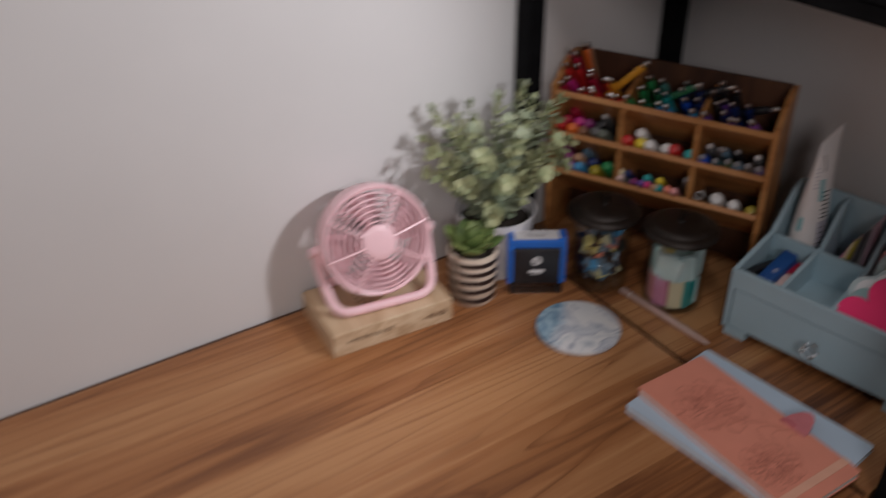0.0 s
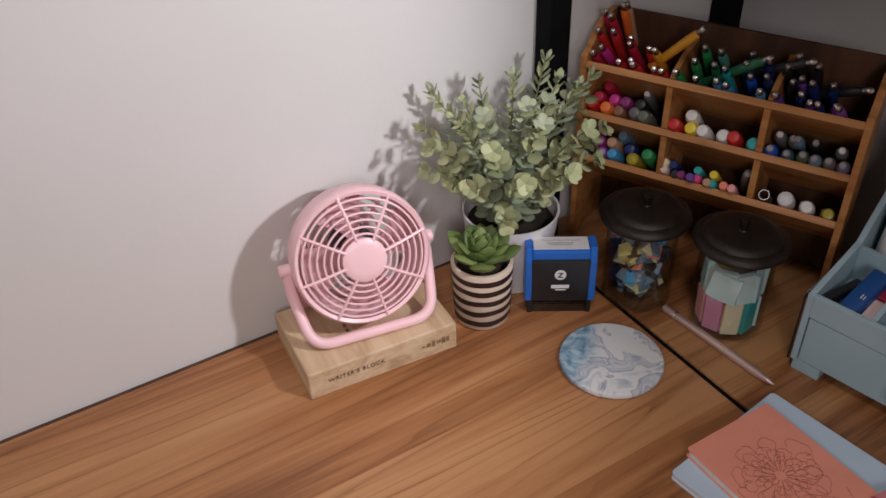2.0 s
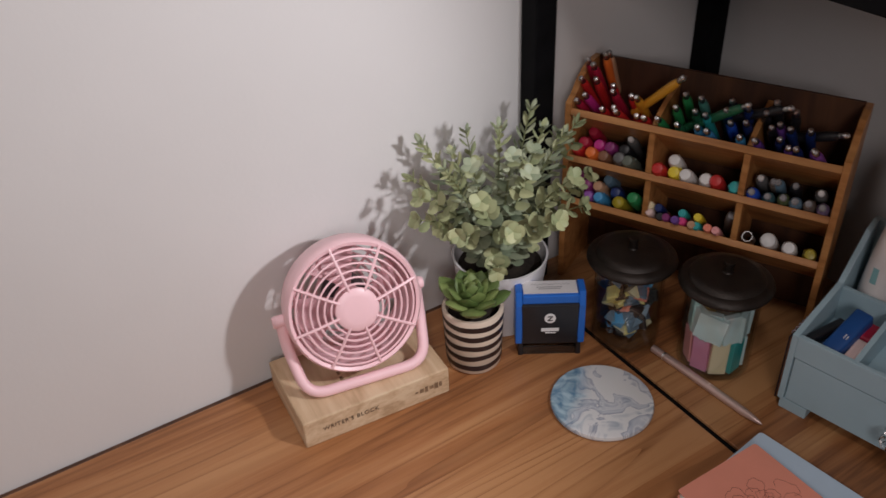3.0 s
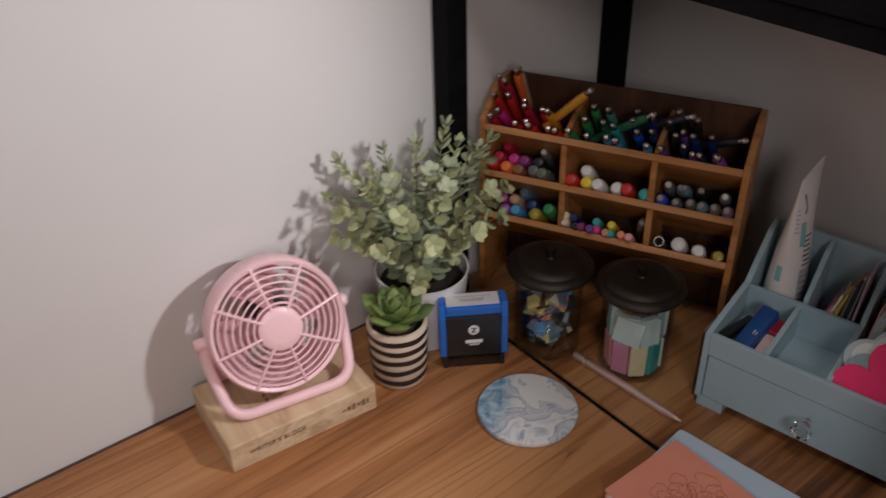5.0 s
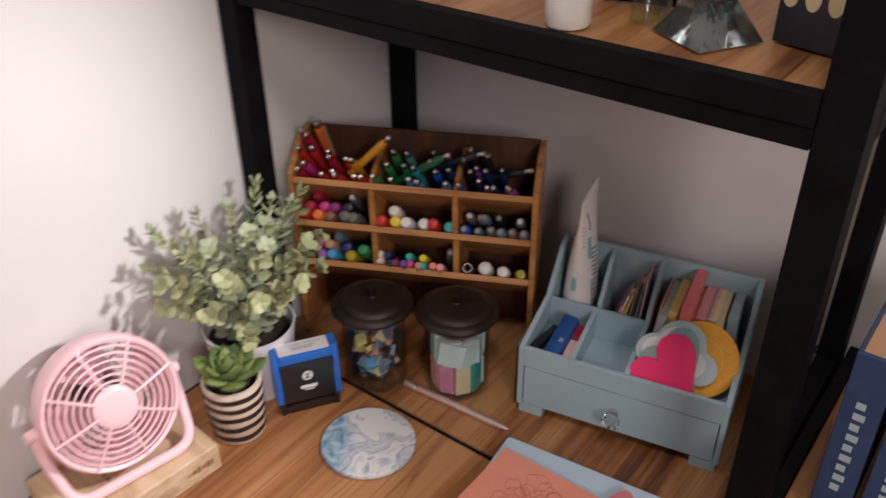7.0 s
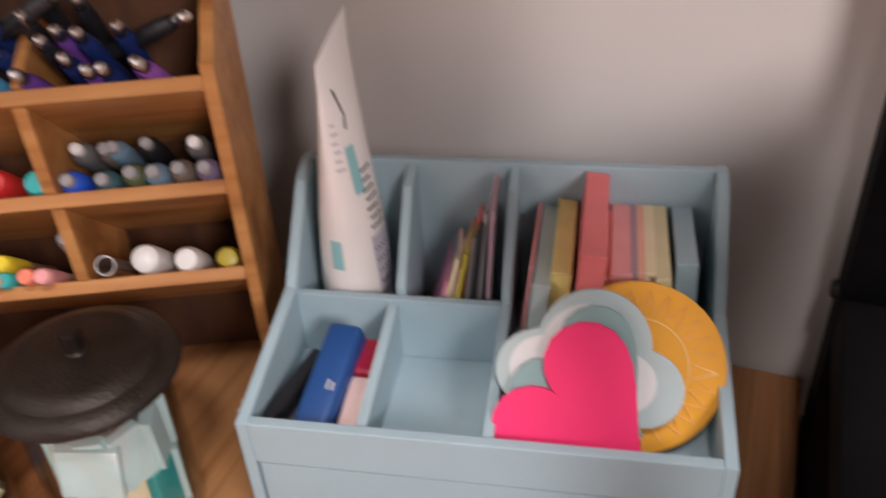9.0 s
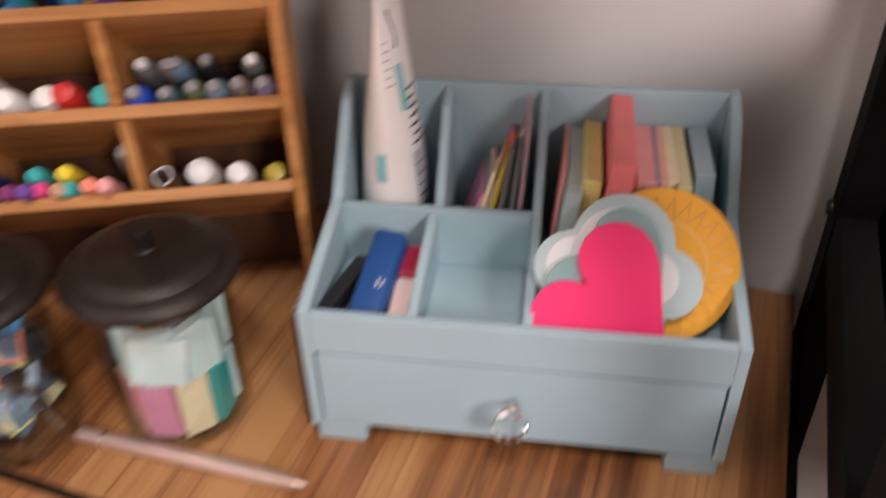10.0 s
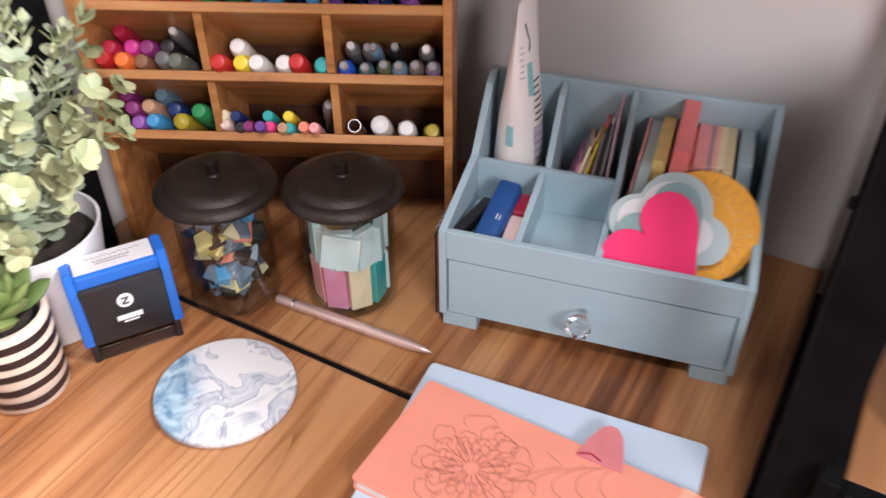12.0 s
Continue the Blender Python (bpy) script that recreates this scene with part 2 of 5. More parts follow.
FAINT_INK = material("faint_ink", (0.22, 0.21, 0.22), 0.6, 0, 0.1)
MARK = material("faint_burnt_mark", (0.24, 0.15, 0.085), 0.7, 0, 0.3, 300)
INK_SOFT = material("burnt_lettering", (0.10, 0.06, 0.035), 0.7, 0, 0.2, 200)
LID = material("bronze_black_lid", (0.024, 0.0175, 0.014), 0.44, 0.45, 0.3, 60, 0.25, 500)
JAR_GLASS = thin_glass("jar_glass")
CRYSTAL = glass("clear_knob", (0.98, 0.99, 1.0), 0.03, 1.5)
ROSE = material("rose_gold", (0.62, 0.46, 0.41), 0.36, 0.6, 0.05, 80)
BOX_BLUE = material("dusty_blue_paint", (0.34, 0.475, 0.535), 0.55, 0, 0.035, 18, 0.12, 150)
NOTE_BLUE = material("pale_blue_cover", (0.50, 0.62, 0.74), 0.5, 0, 0.03, 14)
CORAL = material("coral_cover", (0.78, 0.30, 0.21), 0.6, 0, 0.05, 25, 0.08, 300)
PAPER = material("page_edges", (0.72, 0.68, 0.64), 0.8, 0, 0.06, 150)
ROSE_INK = material("brown_line_ink", (0.28, 0.075, 0.05), 0.6, 0, 0.1)
HEART = material("hot_pink_paper", (0.86, 0.028, 0.16), 0.7, 0, 0.03, 20)
SUN = material("marigold_paper", (0.80, 0.38, 0.035), 0.7, 0, 0.04, 20)
SUN_LINE = material("pale_print", (0.86, 0.62, 0.30), 0.7, 0, 0.04)
CLOUD = material("grey_blue_paper", (0.43, 0.54, 0.56), 0.7, 0, 0.04, 20)
CLOUD_PALE = material("pale_cloud_paper", (0.70, 0.72, 0.74), 0.7, 0, 0.05, 30)
TEAL_PAPER = material("teal_grey_paper", (0.23, 0.38, 0.39), 0.7, 0, 0.04, 20)
TUBE = material("white_tube", (0.80, 0.76, 0.74), 0.3, 0, 0.03, 20)
TUBE_TEAL = material("teal_print", (0.25, 0.50, 0.52), 0.4, 0, 0.05)
TUBE_GREY = material("grey_print", (0.45, 0.42, 0.48), 0.5, 0, 0.05)
SILVER = material("polished_metal", (0.85, 0.85, 0.85), 0.30, 1.0, 0.03)
CANDLE = material("white_wax", (0.78, 0.74, 0.68), 0.5, 0, 0.06, 60, 0.3, 60)
PYRAMID = material("smoky_resin", (0.22, 0.25, 0.25), 0.06, 0, 0.6, 60, trans=0.88)
COPPER = material("copper_flake", (0.65, 0.30, 0.12), 0.3, 0.9, 0.2, 80)
NAVY = material("navy_cloth", (0.035, 0.060, 0.15), 0.7, 0, 0.15, 60)
DARK_BOX = material("midnight_card", (0.02, 0.017, 0.03), 0.5, 0, 0.2, 60)
MOON = material("cream_print", (0.72, 0.58, 0.36), 0.6, 0, 0.05)
STEM = material("sage_stem", (0.20, 0.22, 0.10), 0.6, 0, 0.1)


def leaf_material(name, young, old):
    m = bpy.data.materials.new(name)
    m.use_nodes = True
    nt = m.node_tree
    b = nt.nodes["Principled BSDF"]
    b.inputs["Roughness"].default_value = 0.55
    info = nt.nodes.new("ShaderNodeObjectInfo")
    r = nt.nodes.new("ShaderNodeValToRGB")
    r.color_ramp.elements[0].color, r.color_ramp.elements[1].color = (*old, 1), (*young, 1)
    co = nt.nodes.new("ShaderNodeTexCoord")
    n = nt.nodes.new("ShaderNodeTexNoise")
    n.inputs["Scale"].default_value = 150
    nt.links.new(co.outputs["Object"], n.inputs["Vector"])
    ad = nt.nodes.new("ShaderNodeMath")
    ad.operation = "MULTIPLY_ADD"
    ad.inputs[1].default_value = 0.35
    nt.links.new(n.outputs["Fac"], ad.inputs[0])
    sb = nt.nodes.new("ShaderNodeMath")
    sb.operation = "SUBTRACT"
    sb.inputs[1].default_value = 0.17
    nt.links.new(info.outputs["Random"], ad.inputs[2])
    nt.links.new(ad.outputs[0], sb.inputs[0])
    nt.links.new(sb.outputs[0], r.inputs["Fac"])
    nt.links.new(r.outputs["Color"], b.inputs["Base Color"])
    return m


LEAF = leaf_material("eucalyptus_leaf", (0.43, 0.465, 0.31), (0.19, 0.24, 0.155))
LEAF_YOUNG = leaf_material("eucalyptus_tip", (0.41, 0.425, 0.23), (0.27, 0.315, 0.165))
SUCCULENT = leaf_material("succulent_leaf", (0.215, 0.275, 0.085), (0.09, 0.145, 0.038))

COLOURS = {
    "red": (0.55, 0.025, 0.025), "crimson": (0.40, 0.015, 0.05), "pink": (0.75, 0.06, 0.25), "magenta": (0.55, 0.03, 0.25), "orange": (0.78, 0.17, 0.03),
    "amber": (0.70, 0.33, 0.03), "yellow": (0.78, 0.62, 0.04), "olive": (0.42, 0.34, 0.03), "lime": (0.28, 0.48, 0.08), "green": (0.03, 0.28, 0.09),
    "forest": (0.02, 0.13, 0.06), "teal": (0.03, 0.40, 0.40), "sky": (0.07, 0.33, 0.62), "blue": (0.02, 0.09, 0.55), "navy": (0.012, 0.03, 0.14),
    "violet": (0.16, 0.06, 0.32), "plum": (0.24, 0.03, 0.16), "purple": (0.30, 0.10, 0.42), "black": (0.015, 0.015, 0.018), "brown": (0.24, 0.11, 0.06),
    "tan": (0.52, 0.30, 0.18), "grey": (0.30, 0.30, 0.31), "smoke": (0.12, 0.12, 0.12), "mauve": (0.40, 0.28, 0.34), "white": (0.75, 0.75, 0.74),
    "sage_grey": (0.13, 0.15, 0.12), "deep_teal": (0.05, 0.12, 0.14), "moss": (0.10, 0.13, 0.06), "taupe": (0.14, 0.11, 0.09), "dusk": (0.15, 0.11, 0.20),
    "coral": (0.85, 0.25, 0.16), "rose": (0.80, 0.36, 0.36), "cream": (0.82, 0.72, 0.48), "slate": (0.13, 0.22, 0.30), "sea": (0.08, 0.26, 0.22),
    "sand": (0.66, 0.60, 0.36), "mint": (0.47, 0.70, 0.66), "lemon": (0.80, 0.70, 0.26), "peach": (0.82, 0.45, 0.32), "aqua": (0.62, 0.79, 0.79), "sage": (0.42, 0.52, 0.42), "salmon": (0.80, 0.20, 0.21), "blush": (0.80, 0.60, 0.56), "orchid": (0.70, 0.28, 0.44),
}
_paint = {}


def paint(colour, rough=0.38):
    key = (colour, rough)
    if key not in _paint:
        _paint[key] = material(colour + ("_plastic" if rough < 0.5 else "_paper"), COLOURS[colour], rough, 0, 0.05, 60)
    return _paint[key]


# ---- mesh helpers ----
def mesh_of(name, bm, smooth=False):
    bmesh.ops.recalc_face_normals(bm, faces=bm.faces)
    me = bpy.data.meshes.new(name)
    bm.to_mesh(me)
    bm.free()
    if smooth:
        for p in me.polygons:
            p.use_smooth = True
        me.set_sharp_from_angle(angle=radians(38))
    return me


def part(name, bm, mat, parent=None, label="", m=None, smooth=False):
    me = bm if isinstance(bm, bpy.types.Mesh) else mesh_of(name, bm, smooth)
    ob = new(name, me)
    if not me.materials:
        me.materials.append(mat)
    if me.materials[0] != mat:
        ob.material_slots[0].link = "OBJECT"
        ob.material_slots[0].material = mat
    if parent:
        ob.parent = parent
    if m is not None:
        ob.matrix_basis = m
    if label:
        tagged(ob, label)
    return ob


def thing(name, m, label, category, group="", kind=""):
    ob = new(name)
    ob.empty_display_size = 0.02
    ob.matrix_basis = m
    return tagged(ob, label, category, group, kind)


def box(x0, x1, y0, y1, z0, z1, bevel=0.0, seg=2):
    bm = bmesh.new()
    bmesh.ops.create_cube(bm, size=1)
    bmesh.ops.scale(bm, vec=(x1 - x0, y1 - y0, z1 - z0), verts=bm.verts)
    bmesh.ops.translate(bm, vec=((x0 + x1) / 2, (y0 + y1) / 2, (z0 + z1) / 2), verts=bm.verts)
    if bevel:
        bmesh.ops.bevel(bm, geom=bm.edges[:], offset=bevel, segments=seg, profile=0.5, affect="EDGES")
    return bm


def lathe(profile, seg=40):
    """A turned shape round z from (radius, height) pairs."""
    bm = bmesh.new()
    rings = []
    for r, z in profile:
        if r < 1e-6:
            rings.append([bm.verts.new((0, 0, z))])
        else:
            rings.append([bm.verts.new((r * math.cos(2 * math.pi * i / seg), r * math.sin(2 * math.pi * i / seg), z)) for i in range(seg)])
    for a, b in zip(rings, rings[1:]):
        for i in range(seg):
            j = (i + 1) % seg
            if len(a) == 1 and len(b) > 1:
                bm.faces.new((a[0], b[i], b[j]))
            elif len(b) == 1 and len(a) > 1:
                bm.faces.new((a[i], a[j], b[0]))
            elif len(a) > 1:
                bm.faces.new((a[i], a[j], b[j], b[i]))
    return bm


def tube(points, radius, seg=10, closed=False, caps=True):
    """A round bar along points; radius is one number or one per point."""
    bm = bmesh.new()
    pts = [Vector(p) for p in points]
    n = len(pts)
    rings = []
    up = None
    for i, p in enumerate(pts):
        if closed:
            d = pts[(i + 1) % n] - pts[i - 1]
        else:
            d = pts[min(i + 1, n - 1)] - pts[max(i - 1, 0)]
        d.normalize()
        if up is None:
            up = d.orthogonal().normalized()
        else:
            up = (up - d * up.dot(d)).normalized()
        side = d.cross(up)
        r = radius[i] if isinstance(radius, (list, tuple)) else radius
        rings.append([bm.verts.new(p + (up * math.cos(2 * math.pi * k / seg) + side * math.sin(2 * math.pi * k / seg)) * r) for k in range(seg)])
    for i in range(n if closed else n - 1):
        a, b = rings[i], rings[(i + 1) % n]
        for k in range(seg):
            bm.faces.new((a[k], a[(k + 1) % seg], b[(k + 1) % seg], b[k]))
    if caps and not closed:
        bm.faces.new(rings[0])
        bm.faces.new(rings[-1])
    return bm


def slab(outline, z0, z1, bevel=0.0):
    """A flat outline in x, y raised from z0 to z1."""
    bm = bmesh.new()
    f = bm.faces.new([bm.verts.new((x, y, z0)) for x, y in outline])
    up = bmesh.ops.extrude_face_region(bm, geom=[f])
    bmesh.ops.translate(bm, vec=(0, 0, z1 - z0), verts=[v for v in up["geom"] if isinstance(v, bmesh.types.BMVert)])
    if bevel:
        rim = [e for e in bm.edges if abs(e.verts[0].co.z - e.verts[1].co.z) < 1e-7]
        bmesh.ops.bevel(bm, geom=rim, offset=bevel, segments=2, profile=0.5, affect="EDGES")
    return bm


def rounded(points, radius, steps=5):
    """A polyline with its inner corners rounded."""
    pts = [Vector(p) for p in points]
    out = [pts[0]]
    for a, b, c in zip(pts, pts[1:], pts[2:]):
        u, w = (a - b), (c - b)
        r = min(radius, u.length * 0.49, w.length * 0.49)
        p, q = b + u.normalized() * r, b + w.normalized() * r
        for i in range(steps + 1):
            t = i / steps
            out.append(p * (1 - t) ** 2 + b * 2 * t * (1 - t) + q * t * t)
    out.append(pts[-1])
    return out


def join(parts):
    bm = bmesh.new()
    for b in parts:
        me = bpy.data.meshes.new("tmp")
        b.to_mesh(me)
        b.free()
        bm.from_mesh(me)
        bpy.data.meshes.remove(me)
    return bm


def moved(bm, m):
    bmesh.ops.transform(bm, matrix=m, verts=bm.verts)
    return bm


def lettering(name, text, size, mat, parent, m, label=""):
    cu = bpy.data.curves.new(name, "FONT")
    cu.body, cu.size, cu.extrude, cu.space_character = text, size, 0.0002, 1.15
    cu.align_x, cu.align_y = "CENTER", "CENTER"
    tmp = bpy.data.objects.new("tmp", cu)
    me = bpy.data.meshes.new_from_object(tmp)
    bpy.data.objects.remove(tmp)
    me.name = name
    return part(name, me, mat, parent, label, m)


Z = 0.75

# ---- the room ----
def wall(name, b, label):
    return tagged(part(name, b, WALL), label, "wall", kind="structure")


tagged(part("floor", box(-0.1, 3.0, -3.2, 0.1, -0.05, 0.0), FLOOR), "dark brown wooden floor under the desk", "floor", kind="structure")
wall("wall_west", box(-0.12, 0.0, -3.2, 0.12, 0.0, 2.5), "plain white painted wall behind the desk")
wall("wall_north", box(0.0, 3.0, 0.0, 0.12, 0.0, 2.5), "plain white painted wall behind the shelves")
wall("wall_east", box(3.0, 3.12, -3.2, 0.12, 0.0, 2.5), "plain white painted wall across the room")
wall("wall_south", box(0.0, 3.0, -3.32, -3.2, 0.0, 2.5), "plain white painted wall across the room")
tagged(part("ceiling", box(-0.12, 3.12, -3.32, 0.12, 2.5, 2.6), CEILING), "plain white ceiling", "ceiling", kind="structure")

# ---- desk ----
desk = thing("desk", pose(0, 0, 0), "acacia wood-look desk with a black frame against the wall", "desk")
part("desktop", box(0.0058, 0.62, -1.75, -0.2842, Z - 0.022, Z, 0.0012), DESK, desk)
for x in (0.03, 0.58):
    for y in (-1.72, -0.33):
        part("leg", box(x - 0.02, x + 0.02, y - 0.02, y + 0.02, 0, Z - 0.022, 0.002), BLACK, desk)
# dark strip standing in for the shade in the gap to the wall
part("wall_gap_shade", box(0.0005, 0.0056, -1.75, -0.285, Z - 0.02, Z - 0.0015), SHADE_WOOD, desk)
# black strip set into the seam to paint the open gap dark
part("seam_gap_shade", box(0.036, 0.548, -0.2841, -0.2779, Z - 0.02, Z - 0.003), BLACK, desk)
part("apron", box(0.05, 0.56, -0.34, -0.32, Z - 0.06, Z - 0.022), BLACK, desk)

# ---- shelf unit in the corner ----
FX0, FX1, FY0, FY1 = 0.003, 0.586, -0.281, -0.004
PW = 0.030
unit = thing("shelf_unit", pose(0, 0, 0), "black steel corner shelf unit with acacia wood-look boards", "shelf unit")
for px in (FX0, FX1 - PW):
    for py in (FY0 + 0.001, FY1 - PW):
        wide, deep = (PW, PW) if px > 0.1 else (0.024, 0.025)
        y0 = py if px > 0.1 or py < -0.1 else -0.037
        if px > 0.1 and py > -0.1:
            px, wide = 0.5560, 0.022
        part("post", box(px, px + wide, y0, y0 + deep, 0.0, 2.0, 0.0015), BLACK, unit)
part("board", box(0.004, 0.551, -0.2778, -0.004, Z - 0.022, Z, 0.0012), DESK_SIDE, unit, "wood-look board level with the desk")
part("board", box(FX0 + 0.004, FX1 - 0.004, FY0 + 0.012, FY1, 1.160, 1.192, 0.001), DESK_SIDE, unit)
part("rail", box(FX0 + PW, FX1 - PW, FY0, FY0 + 0.010, 1.157, 1.1715, 0.001), BLACK, unit)
part("rail", box(FX0 + PW, FX1 - PW, FY0 - 0.002, FY0 + 0.011, 1.1725, 1.194, 0.001), BLACK, unit)
part("side_rail", box(0.5565, 0.5765, FY0 + PW + 0.002, FY1 - PW - 0.002, 0.806, 0.834, 0.001), BLACK, unit)
part("side_rail", box(FX1 - 0.012, FX1, FY0 + PW + 0.002, FY1 - PW - 0.002, 1.160, 1.193, 0.001), BLACK, unit)
part("edge_trim", box(0.5515, 0.5555, FY0 + PW + 0.002, FY1 - PW - 0.002, Z - 0.03, Z + 0.001), BLACK, unit)
part("bolt", moved(lathe([(0, 0.004), (0.004, 0.004), (0.0055, 0.002), (0.0055, 0.0)], 12), pose(0.5558, -0.02, 0.828, 0, -90, 0)), BLACK_PLASTIC, unit)

# neighbouring shelf unit and its books
side = thing("shelf_unit", pose(0.593, 0, 0), "black steel shelf unit with wood-look boards beside the desk", "shelf unit")
part("board", box(0.0, 0.5, -0.28, -0.004, 0.806, 0.830, 0.001), DESK_SIDE, side)
part("board", box(0.0, 0.5, -0.28, -0.004, 0.50, 0.524, 0.001), DESK_SIDE, side)
part("rail", box(0.0, 0.5, -0.292, -0.281, 0.80, 0.832, 0.001), BLACK, side)
part("side_rail", box(-0.0125, -0.001, -0.292, -0.004, 0.790, 0.836, 0.001), BLACK, side)
for x in (0.47,):
    for y in (-0.28, -0.034):
        part("post", box(x, x + 0.03, y, y + 0.03, 0, 1.4, 0.001), BLACK, side)


def book(m, w, h, d, mat, label, group="books on the side shelf"):
    b = thing("book", m, label, "book", group)
    part("cover", join([box(0, 0.003, 0, d, 0, h, 0.0008), box(w - 0.003, w, 0, d, 0, h, 0.0008), box(0, w, -0.001, 0.003, 0, h, 0.0008)]), mat, b)
    part("page_block", box(0.0032, w - 0.0032, 0.0035, d - 0.004, 0.004, h - 0.004), paint("tan", 0.6), b)
    for k in range(9):
        part("spine_lettering", box(w * 0.36, w * (0.60 + 0.06 * (k % 2)), -0.0016, -0.0011, h * (0.22 + 0.062 * k), h * (0.255 + 0.062 * k)), CLOUD, b)
    return b


for k, (x, h) in enumerate(((0.012, 0.17), (0.046, 0.165), (0.080, 0.18))):
    book(pose(0.60 + x, -0.24, 0.830), 0.028, h, 0.13, NAVY, "navy blue cloth-bound book standing on the side shelf")

# ---- wooden block with the fan ----
blk = thing("wooden_block", pose(0.109, -0.599, Z, 0, 0, 85.2), "pale ash wooden block lettered on its front, lying on the desk", "block")
BL, BW, BH = 0.149, 0.097, 0.031
part("block_body", box(0, BL, 0, BW, 0, BH, 0.0016), BLOCK, blk)
lettering("lettering", "WRITER'S BLOCK", 0.0064, INK_SOFT, blk, pose(0.046, -0.0003, 0.0165, 90, 0, 0), "dark burnt lettering")
for k, (u, w, h) in enumerate(((0.112, 0.003, 0.002), (0.117, 0.004, 0.006), (0.1225, 0.003, 0.009), (0.1275, 0.004, 0.005), (0.1325, 0.004, 0.010), (0.1375, 0.003, 0.008))):
    part("small_mark", box(u, u + w, -0.0006, -0.0001, 0.0155 - h * 0.36, 0.0155 + h * 0.36), MARK, blk)
for k in range(7):
    part("small_mark", box(0.052, 0.055, 0.022 + 0.0075 * k, 0.0265 + 0.0075 * k, BH + 0.0001, BH + 0.0005), MARK, blk)

FZ = Z + BH
fan = thing("desk_fan", pose(0.062, -0.518, FZ, 0, 0, 80), "small pink plastic desk fan tilted upward on the wooden block", "fan")
# local axes: x to the fan's right as seen from its front, -y forward
FH, FR = 0.0755, 0.0620
TILT_FAN = pose(0, 0, FH, -18, 0, 0)
frame_line = rounded([(-0.0655, 0.003, FH - 0.004), (-0.0655, -0.004, 0.048), (-0.058, -0.034, 0.0065), (0.058, -0.034, 0.0065), (0.0655, -0.004, 0.048), (0.0655, 0.003, FH - 0.004)], 0.020, 6)
part("stand", tube(frame_line, 0.0053, 12), PINK, fan, smooth=True)
for sx in (-1, 1):
    part("rear_leg", tube(rounded([(sx * 0.0645, 0.0, 0.050), (sx * 0.054, 0.030, 0.008), (sx * 0.040, 0.033, 0.0055)], 0.01, 4), 0.0052, 8), PINK, fan, smooth=True)
    part("pivot_knob", moved(lathe([(0, 0.006), (0.005, 0.0055), (0.0062, 0.003), (0.0062, -0.006)], 16), pose(sx * 0.0675, 0.003, FH - 0.004, 0, sx * 90, 0)), PINK, fan, smooth=True)
part("rear_rail", tube([(-0.042, 0.033, 0.0055), (0.042, 0.033, 0.0055)], 0.005, 8), PINK, fan, smooth=True)
# housing ring: axis along y, front at -y
TURN_Y = TILT_FAN @ pose(0, 0, 0, 90, 0, 0)
part("housing", moved(lathe([(FR - 0.004, 0.020), (FR - 0.001, 0.0215), (FR + 0.001, 0.019), (FR + 0.0015, 0.010), (FR, -0.010), (FR - 0.006, -0.022), (FR - 0.008, -0.022), (FR - 0.0025, -0.010), (FR - 0.001, 0.010), (FR - 0.004, 0.020)], 64), TURN_Y), PINK, fan, smooth=True)


def dome(r):
    """Height of the bulging guard at radius r."""
    return 0.020 + 0.008 * (1 - (r / FR) ** 2)


guard = part("front_guard", lathe([(0, 0.0298), (0.012, 0.0296), (0.0180, 0.0290), (0.0203, 0.0275), (0.0203, 0.025)], 40), PINK, fan, smooth=True)
guard.matrix_basis = TURN_Y
for r in (0.0240, 0.0300, 0.0362, 0.0424, 0.0486, 0.0548):
    part("guard_ring", tube([(r * math.cos(a), r * math.sin(a), dome(r)) for a in [2 * math.pi * i / 56 for i in range(56)]], 0.00105, 6, True), PINK, guard, smooth=True)
for k in range(8):
    a = 2 * math.pi * (k + 0.28) / 8
    rib = part("guard_rib", tube([(r * math.cos(a), r * math.sin(a), dome(r) + 0.0006) for r in (0.018, 0.028, 0.039, 0.050, 0.0610)], 0.0014, 6), PINK, guard, smooth=True)
rear = part("rear_guard", join([tube([(r * math.cos(a), r * math.sin(a), -0.022 - 0.01 * (1 - (r / FR) ** 2)) for a in [2 * math.pi * i / 40 for i in range(40)]], 0.0013, 5, True) for r in (0.025, 0.032, 0.039, 0.046, 0.0545)] + [tube([(r * math.cos(a), r * math.sin(a), -0.022 - 0.01 * (1 - (r / FR) ** 2)) for r in (0.012, 0.032, 0.0535)], 0.0014, 5) for a in [2 * math.pi * i / 8 for i in range(8)]]), PINK, fan, smooth=True)
rear.matrix_basis = TURN_Y
part("motor", moved(lathe([(0, -0.040), (0.018, -0.038), (0.021, -0.030), (0.021, -0.006), (0, -0.006)], 28), TURN_Y), MOTOR, fan, smooth=True)
part("blade_hub", moved(lathe([(0, 0.010), (0.012, 0.009), (0.014, 0.004), (0.014, -0.006)], 24), TURN_Y), PINK_DARK, fan, smooth=True)
for k in range(4):
    bm = bmesh.new()
    grid = []
    for i in range(6):
        r = 0.013 + 0.039 * i / 5
        row = []
        for j in range(5):
            a = 2 * math.pi * k / 4 + (j / 4 - 0.5) * (0.75 + 0.25 * i / 5) + 0.25 * i / 5
            row.append(bm.verts.new((r * math.cos(a), r * math.sin(a), 0.001 + (j / 4 - 0.5) * 0.014)))
        grid.append(row)
    for i in range(5):
        for j in range(4):
            bm.faces.new((grid[i][j], grid[i + 1][j], grid[i + 1][j + 1], grid[i][j + 1]))
    bmesh.ops.solidify(bm, geom=bm.faces[:], thickness=0.0012)
    part("blade", moved(bm, TURN_Y), PINK_DARK, fan, smooth=True)

